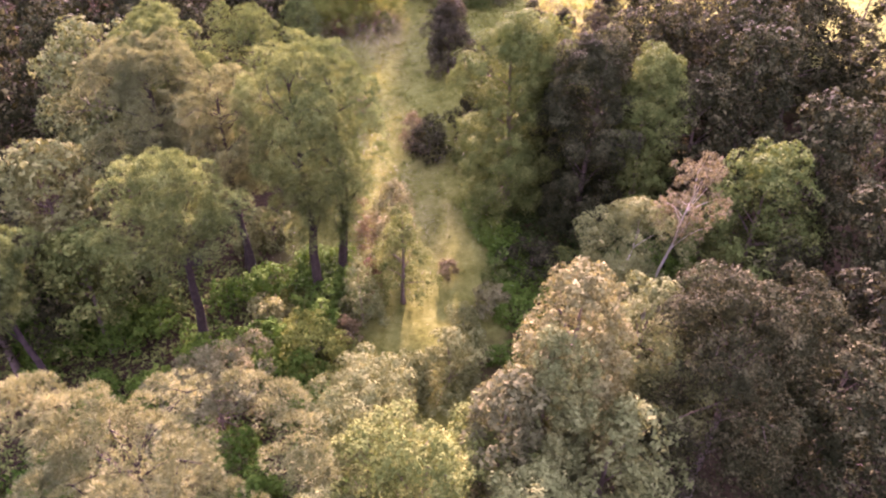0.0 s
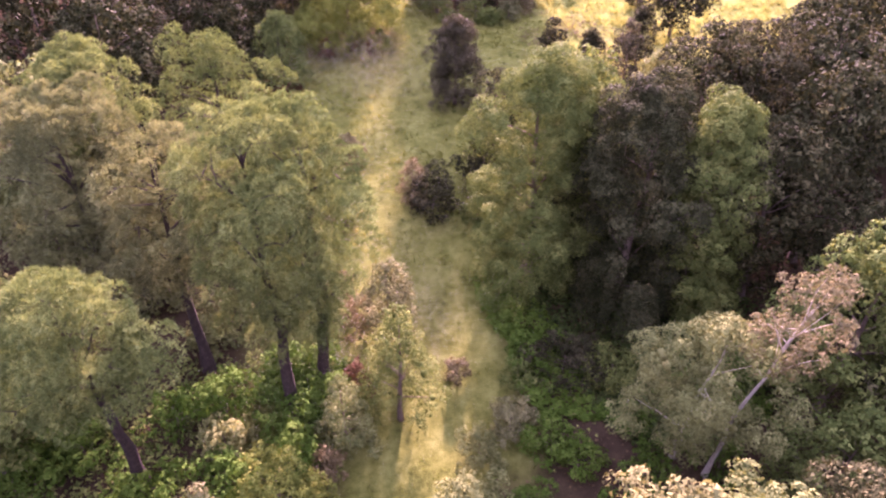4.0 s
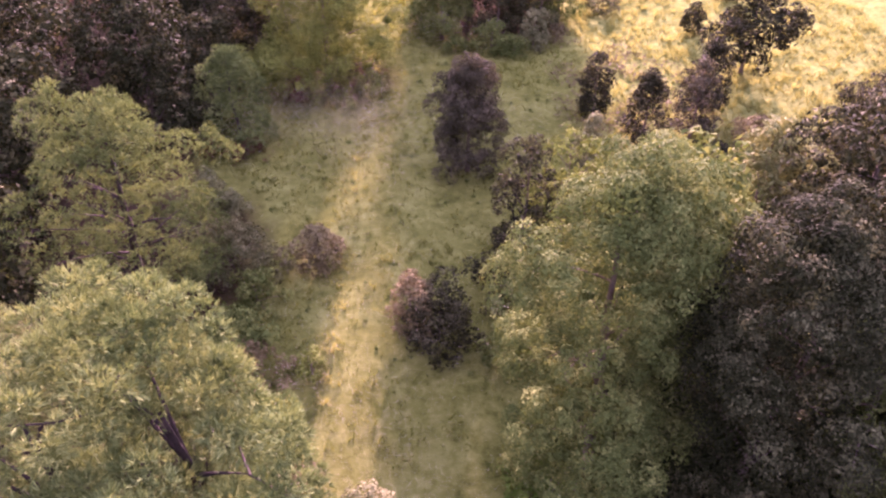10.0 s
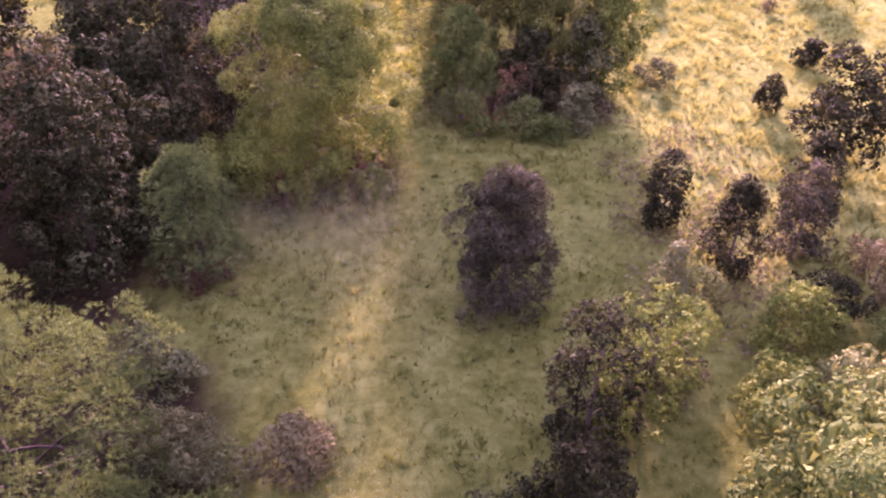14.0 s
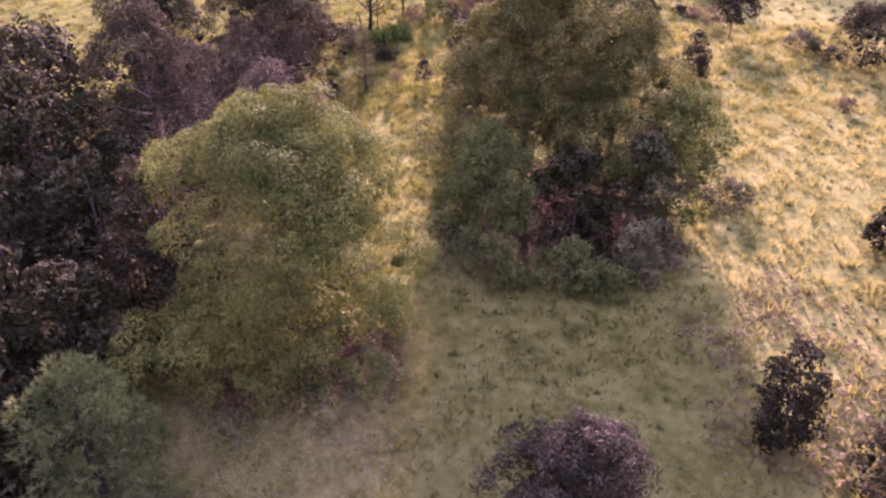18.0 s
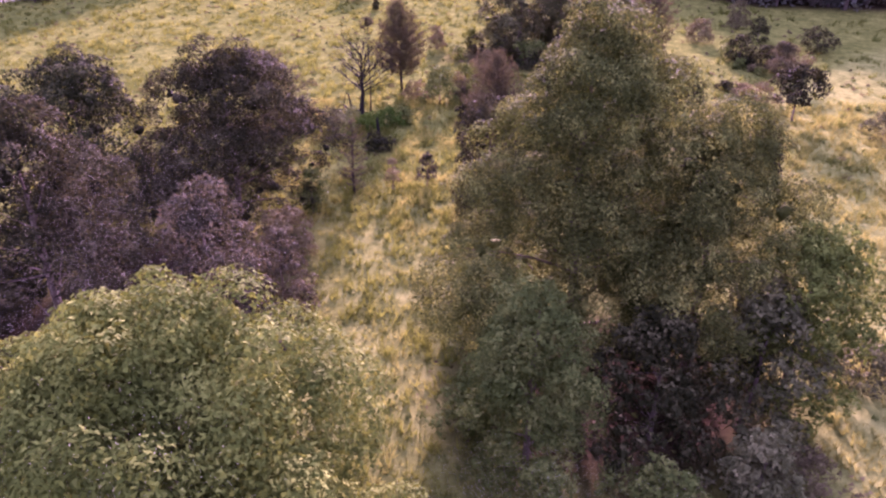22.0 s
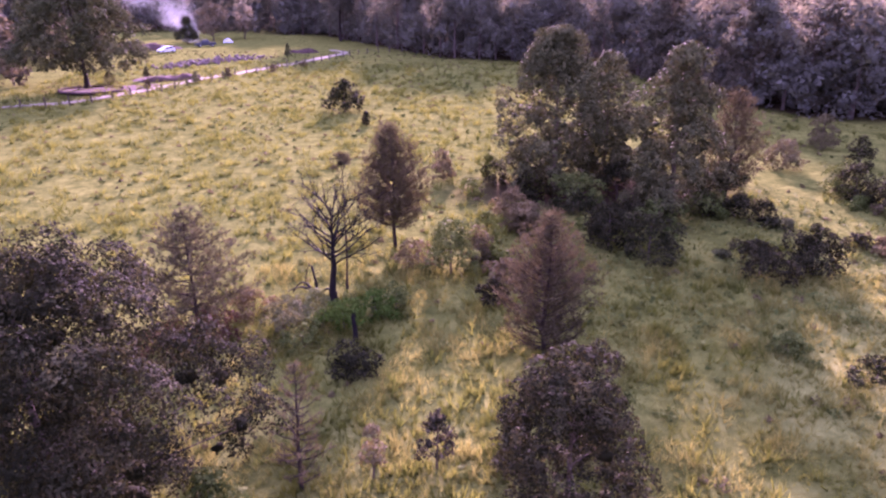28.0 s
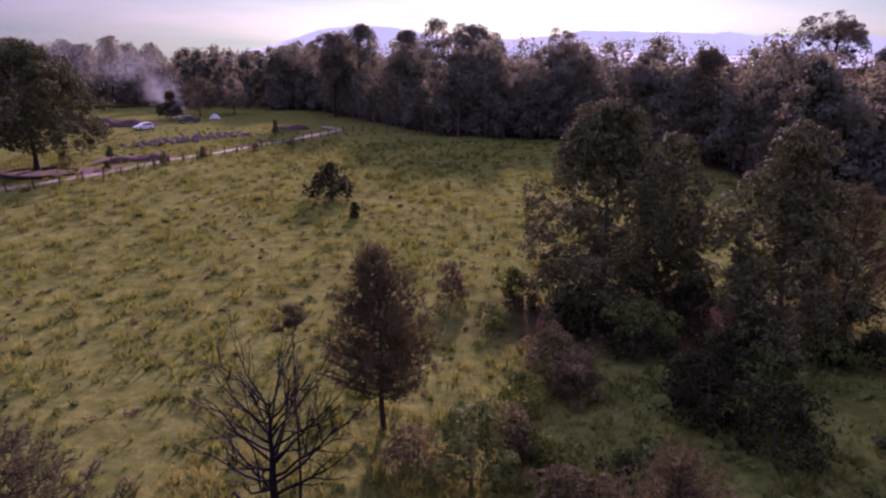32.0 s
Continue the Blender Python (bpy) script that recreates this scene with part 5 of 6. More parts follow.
def weeds(name, label, seed, n, x0, x1, y0, y1, inside, leaf, radius, size):
    """Knee-high weeds and tiny shrubs dotted over the field, joined."""
    rng, xy = ring_of(seed, n, x0, x1, y0, y1)
    xy = xy[inside(xy[:, 0], xy[:, 1]) > rng.uniform(0, 1, n)]
    r = radius * rng.uniform(0.5, 1.5, len(xy)) ** 1.3
    per = 34
    idx = np.repeat(np.arange(len(xy)), per)
    d = directions(rng, len(idx), 0.5)
    d[:, 2] = np.abs(d[:, 2])
    pos = on_ground(xy)[idx] + d * (r[idx] * rng.uniform(0.4, 1.0, len(idx)))[:, None] * [1, 1, 0.9]
    return tagged(mesh_object(name, *leaves(rng, pos, d, size, 0.6), leaf), label, "weeds", kind="stuff")


weeds("field_weeds", "dark green weeds dotted over the field", 71, 1700, -72, 45, 128, 285, lambda x, y: open_land(x, y) * 0.8, OAK_GREEN, 0.36, 0.22)
weeds("field_weeds", "brown weeds dotted over the field", 72, 1300, -72, 45, 128, 285, lambda x, y: open_land(x, y) * 0.8, DRY_LEAF, 0.3, 0.2)
weeds("field_weeds", "small weeds in the meadow", 73, 700, -16, 38, 60, 132, lambda x, y: open_land(x, y) * 0.7, OAK_GREEN, 0.2, 0.14)
weeds("field_weeds", "small green shrubs in the far pasture", 74, 60, -60, 0, 190, 275, lambda x, y: open_land(x, y), OAK_GREEN, 0.8, 0.3)


# ---- thin morning mist over the glade and smoke at the farm: countless fine drops ----
def vapour(name, label, category, material, seed, drops, banks, size=0.03):
    """Fine drops hanging in wisps. banks: (x, y, height over ground, half-sizes in x, y, z, share of the drops)."""
    rng = np.random.default_rng(seed)
    spots = []
    for x, y, up, sx, sy, sz, share in banks:
        puffs = 14
        at = rng.normal(0, 0.55, (puffs, 3)) * [sx, sy, sz]
        wide = rng.uniform(0.25, 0.6, puffs)
        pick = rng.choice(puffs, int(drops * share), p=wide ** 2 / (wide ** 2).sum())
        p = at[pick] + rng.normal(0, 1, (len(pick), 3)) * wide[pick][:, None] * [sx, sy, sz]
        p[:, 0] += 0.25 * sx * np.sin(p[:, 2] * 0.9 + p[:, 1] * 0.35)
        p += [x, y, 0]
        h = np.abs(p[:, 2] + up)
        p[:, 2] = ground_z(p[:, 0], p[:, 1]) + h + 0.1
        spots.append(p)
    p = np.concatenate(spots)
    return tagged(mesh_object(name, *leaves(rng, p, directions(rng, len(p)), size, 0.5, 0.9), material), label, category, kind="stuff")


def drops_material(name, colour):
    m, n, l, p = nodes_of(name)
    p.inputs["Base Color"].default_value, p.inputs["Roughness"].default_value = (*colour, 1), 1.0
    p.inputs["Specular IOR Level"].default_value = 0.0
    t = n.new("ShaderNodeBsdfTranslucent")
    t.inputs["Color"].default_value = (*colour, 1)
    mix = n.new("ShaderNodeMixShader")
    mix.inputs[0].default_value = 0.5
    l.new(p.outputs[0], mix.inputs[1])
    l.new(t.outputs[0], mix.inputs[2])
    l.new(mix.outputs[0], n["Material Output"].inputs["Surface"])
    return m


MIST = drops_material("mist_drops", (0.6, 0.57, 0.48))
SMOKE = drops_material("smoke_drops", (0.48, 0.54, 0.5))
vapour("mist", "thin sunlit mist drifting over the glade", "mist", MIST, 201, 120000, ((-4.0, 48.0, 2.5, 5.0, 8.0, 2.5, 0.24), (-5.5, 62.0, 2.0, 5.0, 9.0, 2.2, 0.14), (-2.0, 80.0, 2.0, 8.0, 8.0, 2.2, 0.34), (-14.0, 85.0, 1.5, 6.0, 4.0, 1.8, 0.28)), 0.018)
vapour("mist", "pinkish mist rising in wisps between the oaks", "mist", MIST, 203, 70000, ((-16.0, 102.0, 8.5, 3.5, 3.5, 3.0, 0.35), (-11.0, 90.0, 8.5, 2.5, 1.6, 3.5, 0.2), (-2.0, 99.0, 2.0, 3.5, 2.0, 1.6, 0.2), (-5.0, 90.0, 1.5, 4.0, 6.0, 1.6, 0.2)), 0.013)
vapour("smoke", "grey smoke drifting from a small fire by the trees", "smoke", SMOKE, 204, 60000, ((-75.0, 312.0, 2.0, 1.4, 1.4, 2.5, 0.18), (-79.0, 316.0, 7.0, 3.0, 3.0, 3.0, 0.27), (-89.0, 322.0, 12.0, 7.0, 5.0, 4.0, 0.3), (-104.0, 328.0, 15.0, 9.0, 6.0, 5.0, 0.25)), 0.07)


# ---- burnt dead tree and stumps ----
def branch(rng, pieces, start, way, length, radius, depth):
    q = np.linspace(0, 1, 6)
    bend = np.cumsum(rng.normal(0, 0.06 * length, (6, 3)), 0) * 0.4
    bend -= bend[0]
    line = start + np.outer(q, way) * length + bend + np.outer(q * q, [0, 0, 0.16 * length])
    pieces.append(tube(line, radius * (1 - 0.75 * q), 5))
    if depth > 0:
        for _ in range(5 if depth > 1 else 4):
            at = rng.uniform(0.3, 1.0)
            p0 = np.array([np.interp(at, q, line[:, k]) for k in range(3)])
            d = way + rng.normal(0, 0.55, 3)
            branch(rng, pieces, p0, d / np.linalg.norm(d), length * rng.uniform(0.4, 0.62), radius * 0.5 * (1.2 - at * 0.5), depth - 1)


def dead_tree(name, label, x, y, h, spread, seed, trunk_r=0.17, limbs=9, low=0.35, depth=3, lean=0.0):
    """A leafless tree: a crooked trunk that breaks up into rising, forking branches."""
    rng = np.random.default_rng(seed)
    top = thing(name, x, y, label, "tree")
    s = np.linspace(0, 1, 9)
    wob = np.cumsum(rng.normal(0, 0.022 * h, (9, 2)), 0) * 0.5
    wob -= wob[0]
    tall = h * 0.8
    line = np.stack([wob[:, 0] + lean * s, wob[:, 1], s * tall - 0.3 * (s == 0)], 1)
    mesh_object("trunk", *tube(line, trunk_r * (1.3 - 1.2 * s) * (1 + 0.7 * (s == 0)), 8), CHARRED, top, smooth=True)
    for i in range(limbs):
        at = low + (0.97 - low) * i / limbs
        a = i * 2.4 + rng.uniform(-0.3, 0.3)
        p0 = np.array([np.interp(at, s, line[:, 0]), np.interp(at, s, line[:, 1]), at * tall])
        d = np.array([math.cos(a), math.sin(a), rng.uniform(0.15, 0.5) + at * 0.55])
        pieces = []
        branch(rng, pieces, p0, d / np.linalg.norm(d), spread * rng.uniform(0.75, 1.1) * (1.2 - 0.45 * at), trunk_r * 0.42 * (1.2 - at * 0.7), depth - 1)
        mesh_object("branch", *joined(pieces), CHARRED, top)
    return top


dead_tree("dead_tree", "burnt bare tree with blackened forking branches", -12.2, 145.2, 7.6, 2.9, 81, 0.19, 26, 0.4, lean=-0.25)
snag = thing("fallen_branch", -13.6, 145.4, "charred broken branches leaning at a dead tree's foot", "branch")
rng = np.random.default_rng(5)
for i, (dx, dz) in enumerate(((-1.5, 0.9), (-0.8, 1.7), (1.1, 0.4), (-2.0, 0.35))):
    q = np.linspace(0, 1, 6)
    line = np.stack([q * dx + 0.4, rng.normal(0, 0.06, 6) + 0.3 * i, dz * (1 - (2 * q - 1) ** 2) + 0.1 + 0.5 * dz * q], 1)
    mesh_object("branch", *tube(line, 0.09 * (1.1 - 0.8 * q), 6), CHARRED, snag)
stump = thing("burnt_stump", -10.4, 140.2, "blackened standing stump in green weeds", "stump")
q = np.linspace(0, 1, 7)
mesh_object("stem", *tube(np.stack([0.05 * np.sin(q * 5), 0 * q, q * 1.7 - 0.2 * (q == 0)], 1), 0.13 * (1.25 - 0.5 * q) * np.array([1.5, 1.1, 1, 0.95, 1, 0.9, 0.35]), 8), CHARRED, stump)
mesh_object("splinter", *tube(np.stack([0.06 + 0 * q, 0.02 + 0 * q, 1.45 + 0.5 * q], 1), 0.05 * (1.05 - q), 5), CHARRED, stump)
dead_tree("bare_shrub", "leafless brown twigs above a bush", 3.4, 71.0, 9.0, 1.6, 83, 0.06, 9, 0.4, 2)

# ---- the farm corner: fence, track, planted bed, earth heaps, rubble, vehicles ----
def along(points, step):
    """Places every step metres along a smooth line through points, with headings."""
    p = np.asarray(points, float)
    t = np.concatenate([[0], np.cumsum(np.linalg.norm(np.diff(p, axis=0), axis=1))])
    s = np.arange(0, t[-1], step)
    xy = np.stack([np.interp(s, t, p[:, 0]), np.interp(s, t, p[:, 1])], 1)
    if len(xy) > 6:
        k = np.ones(3) / 3
        xy[1:-1] = np.stack([np.convolve(xy[:, 0], k, "valid"), np.convolve(xy[:, 1], k, "valid")], 1)
    return xy


FENCE_LINE = [(-90, 196), (-74, 202), (-64, 206.5), (-58, 210), (-52.2, 217.6), (-46.7, 232.4), (-40.4, 246.4), (-32.7, 262.9), (-26.4, 279), (-21.5, 284), (-12, 288)]
OLD_WOOD = rough_material("weathered_post_wood", [(0.3, (0.035, 0.025, 0.022)), (0.5, (0.08, 0.058, 0.048)), (0.7, (0.14, 0.11, 0.09))], 4.0, 0.6, 0.9, fine=20.0)
WIRE = rough_material("rusty_wire", [(0.3, (0.06, 0.05, 0.045)), (0.7, (0.14, 0.12, 0.11))], 5.0, 0.1, 0.6)
fence = tagged(new("fence"), "dark wooden post fence with thin wires along the field", "fence")
posts = along(FENCE_LINE, 3.1)
rng = np.random.default_rng(91)
post_meshes = []
for i in range(4):
    q = np.linspace(0, 1, 4)
    v, f = tube(np.stack([rng.normal(0, 0.02, 4), rng.normal(0, 0.02, 4), q * (1.45 + 0.1 * i) - 0.25], 1), 0.11 * np.array([1.05, 1, 0.97, 0.9]), 8)
    cap = np.arange(24, 32)[None]
    me = bpy.data.meshes.new("post")
    me.from_pydata(v.tolist(), [], f.tolist() + cap.tolist())
    me.materials.append(OLD_WOOD)
    post_meshes.append(me)
for i, (fx, fy) in enumerate(posts):
    ob = new("post", post_meshes[i % 4])
    ob.parent = fence
    ob.matrix_basis = pose(fx, fy, float(ground_z(fx, fy)), rng.uniform(-4, 4), rng.uniform(-4, 4), rng.uniform(0, 360))
for lift in (0.45, 0.95):
    line = on_ground(posts, lift)
    mesh_object("wire", *tube(line, np.full(len(line), 0.012), 4), WIRE, fence)


def ribbon(name, label, points, width, material, lift=0.03):
    xy = along(points, 1.2)
    d = np.gradient(xy, axis=0)
    d /= np.linalg.norm(d, axis=1)[:, None]
    nrm = np.stack([-d[:, 1], d[:, 0]], 1)
    wob = width * (1 + 0.16 * np.sin(np.arange(len(xy)) * 0.7) + 0.1 * np.sin(np.arange(len(xy)) * 1.9))
    rows = [xy + nrm * (wob * o)[:, None] for o in (-0.5, -0.2, 0.2, 0.5)]
    v = np.concatenate([on_ground(r, lift + (0.02 if 0 < i < 3 else -0.02)) for i, r in enumerate(rows)])
    k = len(xy)
    f = []
    for r in range(3):
        i = np.arange(k - 1) + r * k
        f.append(np.stack([i, i + k, i + k + 1, i + 1], 1))
    return tagged(mesh_object(name, v, np.concatenate(f), material, smooth=True), label, "track", kind="structure")


ribbon("road_farm_track", "pale earth farm track behind the fence", [(x - 2.9, y + 1.4) for x, y in FENCE_LINE[:-2]] + [(-29.5, 284.5), (-34, 291)], 1.9, SAND, 0.07)


def heap(name, label, x, y, rx, ry, h, material, turn=0.0, seed=1):
    """A low uneven heap of earth."""
    rng = np.random.default_rng(seed)
    na, nr = 28, 8
    rr, aa = np.meshgrid(np.linspace(0.02, 1, nr), np.arange(na) * 2 * math.pi / na, indexing="ij")
    edge = 1 + 0.13 * np.sin(3 * aa + seed) + 0.08 * np.sin(5 * aa)
    hx, hy = rr * edge * rx * np.cos(aa), rr * edge * ry * np.sin(aa)
    c, s = math.cos(radians(turn)), math.sin(radians(turn))
    wx, wy = x + c * hx - s * hy, y + s * hx + c * hy
    hz = h * np.clip(1 - rr ** 2, 0, 1) ** 0.8 * (1 + 0.3 * np.sin(hx * 1.1 + seed) + 0.2 * rng.normal(0, 1, rr.shape) * 0.5)
    v = np.stack([wx, wy, ground_z(wx, wy) + np.where(rr > 0.98, -0.1, hz + 0.05)], -1).reshape(-1, 3)
    i, j = np.meshgrid(np.arange(nr - 1), np.arange(na), indexing="ij")
    j2 = (j + 1) % na
    f = np.stack([i * na + j, (i + 1) * na + j, (i + 1) * na + j2, i * na + j2], -1).reshape(-1, 4)
    return tagged(mesh_object(name, v, f, material, smooth=True), label, "heap of earth")


heap("earth_mound", "long heap of dug red-brown earth", -81.0, 289.0, 11.0, 4.2, 1.3, EARTH, 25, 3)
heap("earth_mound", "low heap of dark earth beside the track", -53.2, 236.0, 5.2, 2.0, 0.8, EARTH, 30, 5)
heap("earth_mound", "small heap of brown earth near the track", -39.0, 283.0, 3.4, 1.6, 0.8, EARTH, 10, 6)
heap("bare_earth", "flat patch of bare reddish earth by the planted bed", -56.6, 226.0, 5.0, 3.4, 0.07, EARTH, 55, 8)
heap("bare_earth", "flat patch of trampled brown earth", -57.5, 238.0, 5.0, 2.2, 0.05, EARTH, 50, 9)

bed = thing("planted_bed", -61.6, 222.6, "round raised bed with red-brown edging round a tree", "planter")
a = np.linspace(0, 2 * math.pi, 41)
ring = np.stack([4.9 * np.cos(a), 4.3 * np.sin(a), 0.2 + 0 * a], 1)
mesh_object("edging", *tube(ring, np.full(41, 0.19), 8), EARTH, bed, "rounded red-brown edging", smooth=True)
a = np.arange(40) * 2 * math.pi / 40
disc = np.concatenate([[[0, 0, 0.2]], np.stack([2.4 * np.cos(a), 2.1 * np.sin(a), 0.16 + 0 * a], 1), np.stack([4.75 * np.cos(a), 4.15 * np.sin(a), 0.1 + 0 * a], 1)])
i = np.arange(40)
tri = np.concatenate([np.stack([0 * i, 1 + i, 1 + (i + 1) % 40], 1), np.stack([1 + i, 41 + i, 41 + (i + 1) % 40], 1), np.stack([1 + i, 41 + (i + 1) % 40, 1 + (i + 1) % 40], 1)])
mesh_object("soil", disc, tri, EARTH, bed, "dark bare soil")

STONE = rough_material("grey_pink_stone", [(0.3, (0.07, 0.05, 0.05)), (0.5, (0.15, 0.11, 0.105)), (0.7, (0.28, 0.22, 0.21))], 2.0, 0.6, 0.9, fine=11.0)
stone_meshes = []
for i in range(6):
    bm = bmesh.new()
    bmesh.ops.create_icosphere(bm, subdivisions=1, radius=1.0)
    for vert in bm.verts:
        vert.co *= rng.uniform(0.7, 1.15)
        vert.co.z *= 0.7
    me = bpy.data.meshes.new("stone")
    bm.to_mesh(me)
    bm.free()
    me.materials.append(STONE)
    stone_meshes.append(me)
rubble = tagged(new("rubble_heap"), "long heap of broken stones and rubble", "rubble")
for i in range(260):
    q = rng.uniform(0, 1)
    fx, fy = -61.0 + 13.5 * q + rng.normal(0, 1.7), 252.5 + 19.0 * q + rng.normal(0, 1.7)
    size = rng.uniform(0.16, 0.5)
    ob = new("stone", stone_meshes[i % 6])
    ob.parent = rubble
    ob.matrix_basis = pose(fx, fy, float(ground_z(fx, fy)) + rng.uniform(0.05, 0.75) * (1 if i % 3 else 0.3), rng.uniform(0, 360), rng.uniform(0, 360), rng.uniform(0, 360)) @ Matrix.Diagonal((size, size, size, 1))


def paint(name, colour, rough=0.35, metal=0.0):
    m, n, l, p = nodes_of(name)
    dust = noise_of(n, l, 3.0, 4.0)
    r = ramp_of(n, [(0.35, tuple(c * 0.86 for c in colour)), (0.65, colour)])
    l.new(dust.outputs["Fac"], r.inputs["Fac"])
    l.new(r.outputs["Color"], p.inputs["Base Color"])
    p.inputs["Roughness"].default_value, p.inputs["Metallic"].default_value = rough, metal
    return m


WHITE_PAINT, DARK_PAINT, GLASS_DARK = paint("white_car_paint", (0.8, 0.8, 0.8)), paint("dark_car_paint", (0.03, 0.035, 0.045)), paint("dark_car_glass", (0.015, 0.017, 0.02), 0.08)
RUBBER, CHROME, CANVAS, LAMP_LENS = paint("tyre_rubber", (0.02, 0.02, 0.02), 0.85), paint("wheel_alloy", (0.5, 0.5, 0.52), 0.3, 0.9), paint("white_tarpaulin", (0.75, 0.75, 0.77), 0.7), paint("lamp_lens", (0.6, 0.6, 0.62), 0.15)


def prism(profile, width, taper=0.0):
    """A side profile (x, z) swept across the width, narrower towards the top by taper."""
    bm = bmesh.new()
    z0, z1 = min(z for _, z in profile), max(z for _, z in profile)
    sides = []
    for sgn in (-1, 1):
        sides.append([bm.verts.new((px, sgn * width / 2 * (1 - taper * (pz - z0) / (z1 - z0)), pz)) for px, pz in profile])
    k = len(profile)
    for i in range(k):
        bm.faces.new((sides[0][i], sides[0][(i + 1) % k], sides[1][(i + 1) % k], sides[1][i]))
    bm.faces.new(sides[0][::-1])
    bm.faces.new(sides[1])
    bmesh.ops.recalc_face_normals(bm, faces=bm.faces)
    bmesh.ops.bevel(bm, geom=list(bm.edges), offset=0.05, segments=2, affect="EDGES", clamp_overlap=True)
    return bm


def wheel(parent, x, y, r):
    q = np.array([0.0, 1.0])
    tyre = mesh_object("wheel", *tube(np.array([[x, y - 0.11, r], [x, y - 0.1, r], [x, y + 0.1, r], [x, y + 0.11, r]]), np.array([r * 0.5, r, r, r * 0.5]), 20), RUBBER, parent, "black rubber tyre")
    mesh_object("rim", *tube(np.array([[x, y - 0.13, r], [x, y - 0.12, r], [x, y + 0.12, r], [x, y + 0.13, r]]), np.array([0.02, r * 0.6, r * 0.6, 0.02]), 14), CHROME, tyre)


def car(name, label, x, y, turn, body_mat, lower, cabin, window, length_half, width=1.7):
    top = thing(name, x, y, label, "car", turn=turn)
    part("body", prism(lower, width, 0.06), body_mat, top)
    part("cabin", prism(cabin, width - 0.1, 0.22), body_mat, top)
    for sgn in (-1, 1):
        bm = prism(window, 0.03)
        bmesh.ops.rotate(bm, verts=bm.verts, cent=(0, 0, 0.9), matrix=Matrix.Rotation(radians(14 * sgn), 3, "X"))
        bmesh.ops.translate(bm, verts=bm.verts, vec=(0, sgn * (width / 2 - 0.075), 0))
        part("window", bm, GLASS_DARK, top)
    for wx in (-length_half * 0.62, length_half * 0.62):
        for wy in (-width / 2 + 0.08, width / 2 - 0.08):
            wheel(top, wx, wy, 0.31)
    for wy in (-0.55, 0.55):
        bm = bmesh.new()
        bmesh.ops.create_uvsphere(bm, u_segments=10, v_segments=6, radius=0.14)
        bmesh.ops.translate(bm, verts=bm.verts, vec=(-length_half + 0.1, wy, 0.68))
        part("headlight", bm, LAMP_LENS, top)
    bm = bmesh.new()
    bmesh.ops.create_cube(bm, size=1.0)
    bmesh.ops.scale(bm, verts=bm.verts, vec=(0.12, width - 0.1, 0.18))
    bmesh.ops.translate(bm, verts=bm.verts, vec=(-length_half - 0.02, 0, 0.4))
    bmesh.ops.bevel(bm, geom=list(bm.edges), offset=0.04, segments=2, affect="EDGES")
    part("bumper", bm, DARK_PAINT, top)
    return top


HATCH_LOW = [(-2.0, 0.25), (-2.05, 0.6), (-1.95, 0.78), (-1.0, 0.92), (1.85, 0.95), (2.0, 0.7), (1.98, 0.28)]
HATCH_CAB = [(-1.15, 0.88), (-0.35, 1.46), (1.25, 1.5), (1.9, 0.9)]
HATCH_WIN = [(-0.85, 0.96), (-0.28, 1.36), (1.15, 1.4), (1.55, 0.98)]
car("hatchback", "white hatchback car parked on grass", -70.8, 281.2, 52, WHITE_PAINT, HATCH_LOW, HATCH_CAB, HATCH_WIN, 2.0)
PICK_LOW = [(-2.5, 0.4), (-2.55, 0.8), (-2.4, 1.0), (-1.2, 1.1), (2.5, 1.1), (2.55, 0.45)]
PICK_CAB = [(-1.3, 1.05), (-0.7, 1.72), (0.7, 1.75), (0.95, 1.05)]
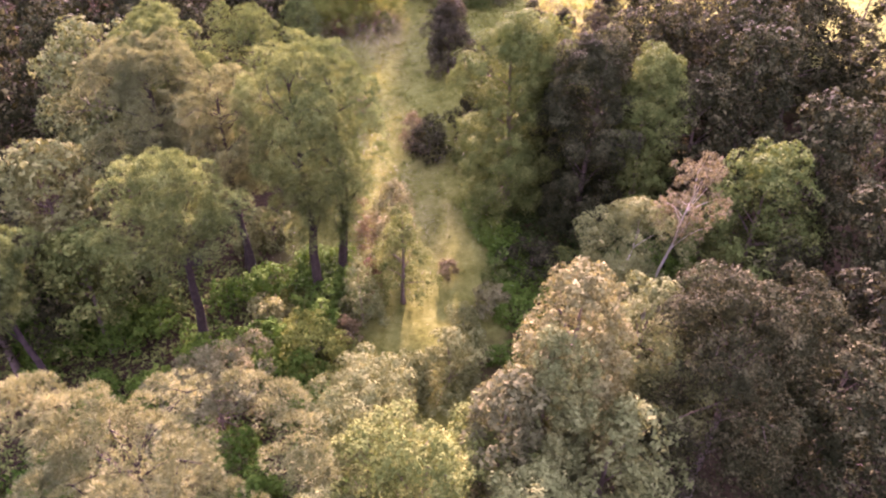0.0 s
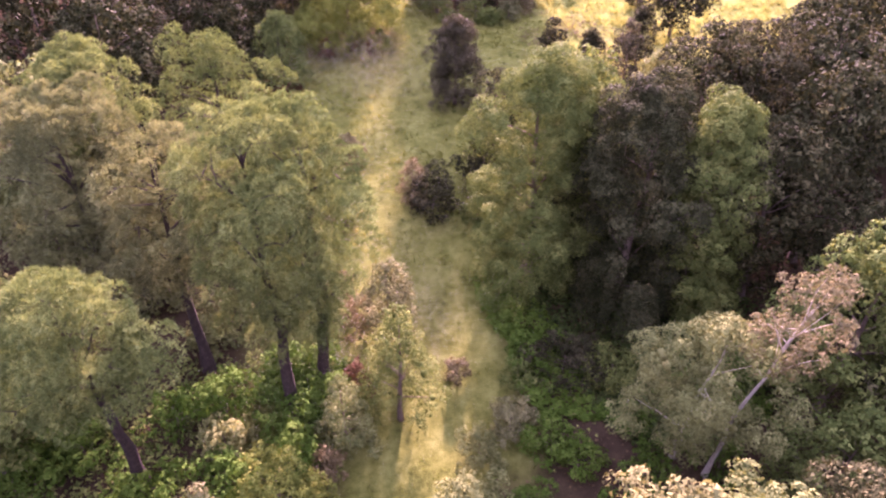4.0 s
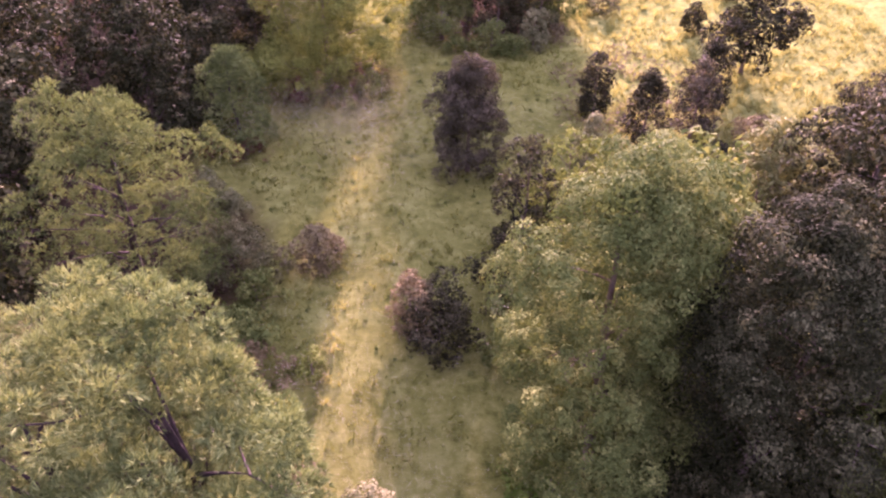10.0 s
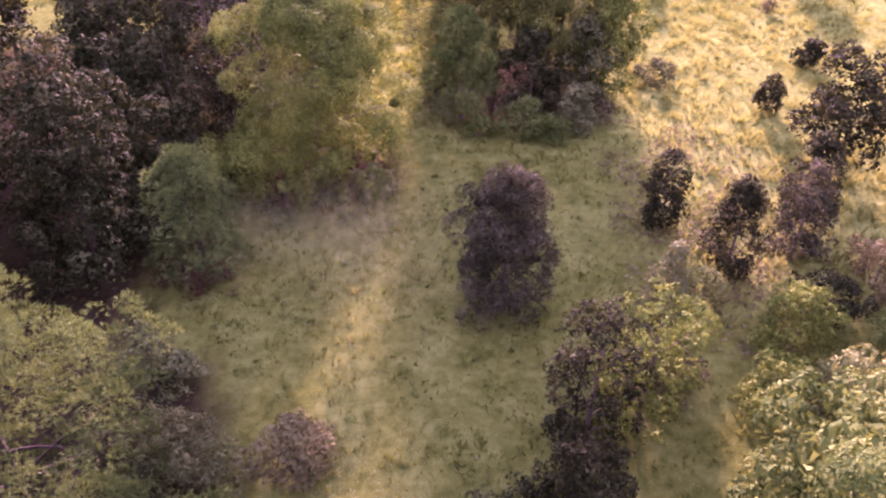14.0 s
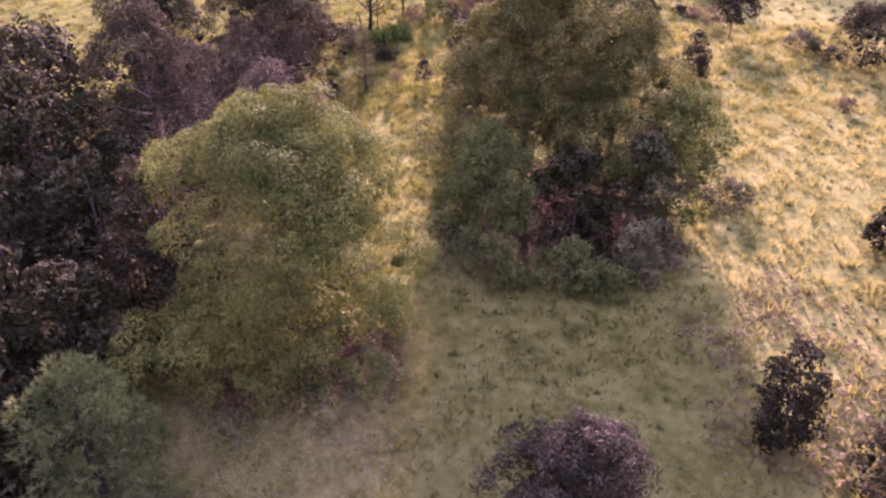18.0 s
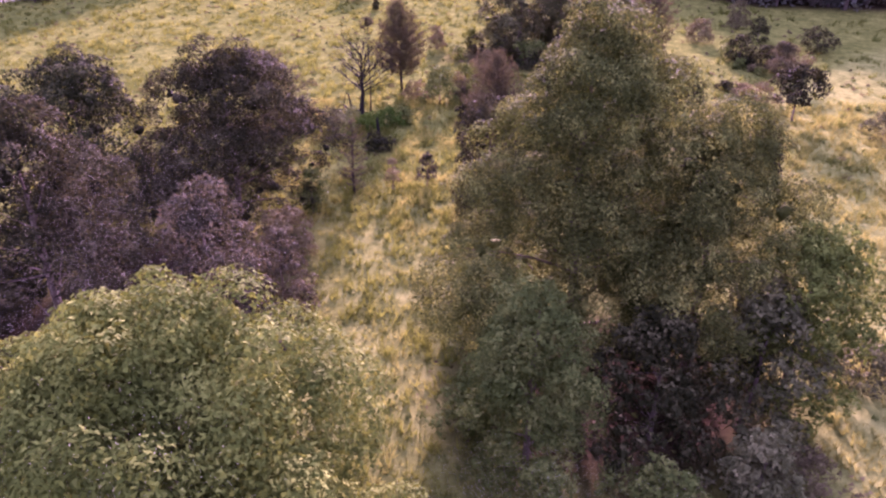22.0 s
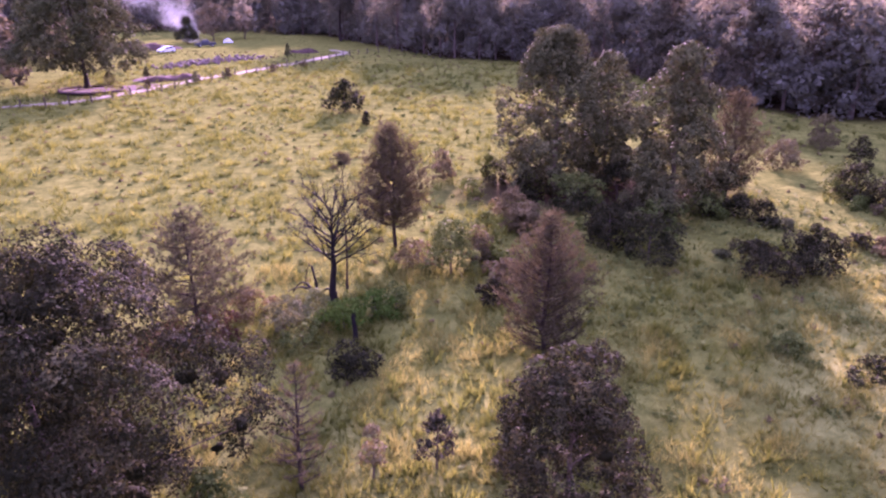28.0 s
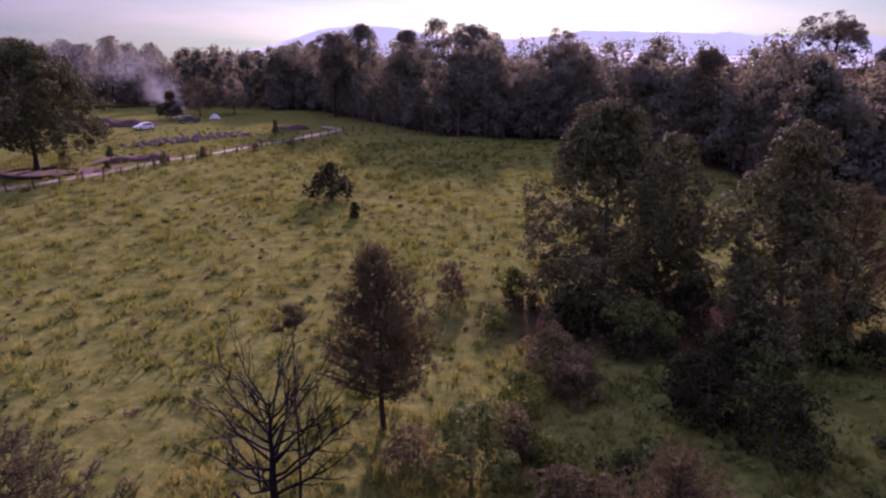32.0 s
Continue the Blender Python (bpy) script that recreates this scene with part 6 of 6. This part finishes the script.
PICK_WIN = [(-0.98, 1.14), (-0.6, 1.6), (0.6, 1.62), (0.75, 1.14)]
car("pickup_truck", "dark pickup truck with a pale roof near smoke", -67.0, 298.6, 30, DARK_PAINT, PICK_LOW, PICK_CAB, PICK_WIN, 2.5, 1.85)
bm = prism([(-1.3, 0.02), (-0.9, 0.7), (-0.1, 1.2), (0.7, 0.8), (1.3, 0.02)], 1.6, 0.3)
tent = thing("tarpaulin_shelter", -64.6, 310.6, "sagging white tarpaulin shelter by the trees", "shelter", turn=10)
part("canopy", bm, CANVAS, tent)
for wy in (-1.05, 1.05):
    bm = bmesh.new()
    bmesh.ops.create_cone(bm, cap_ends=True, segments=8, radius1=0.04, radius2=0.04, depth=1.15)
    bmesh.ops.translate(bm, verts=bm.verts, vec=(-0.1, wy * 0.55, 0.57))
    part("pole", bm, OLD_WOOD, tent)
hedge = [(-128, 331), (-111, 339), (-99, 349), (-86, 357)]
hx = along(hedge, 0.35)
rng = np.random.default_rng(93)
idx = np.repeat(np.arange(len(hx)), 26)
pos = on_ground(hx)[idx] + rng.normal(0, 0.35, (len(idx), 3)) * [1, 1, 0.6] + [0, 0, 0.6]
tagged(mesh_object("hedge", *leaves(rng, pos, directions(rng, len(idx), 0.5), 0.4), OAK_DARK), "low dark hedge across the far pasture", "hedge")
for hx0, hy0, hh, hw in ((-62.0, 230.0, 2.4, 1.2), (-54.2, 226.5, 1.4, 0.8), (-48.0, 231.5, 2.2, 1.0), (-44.5, 238.5, 2.0, 0.9), (-38.0, 246.0, 1.8, 1.1), (-66.0, 247.0, 2.4, 1.0), (-34.0, 255.0, 1.4, 1.2), (-58.0, 236.0, 2.6, 0.8), (-40.5, 272.0, 3.4, 0.9)):
    tree("fence_shrub", "small grey-green shrub along the fence", hx0, hy0, 0.85 * hh, 0.75 * hw, DRY_LEAF if hh < 2.2 else GREY_LEAF, profile="egg", clear=0.06, lump=0.3, size=0.24, dense=0.6, cover=0.2, category="shrub", group="shrubs along the fence")
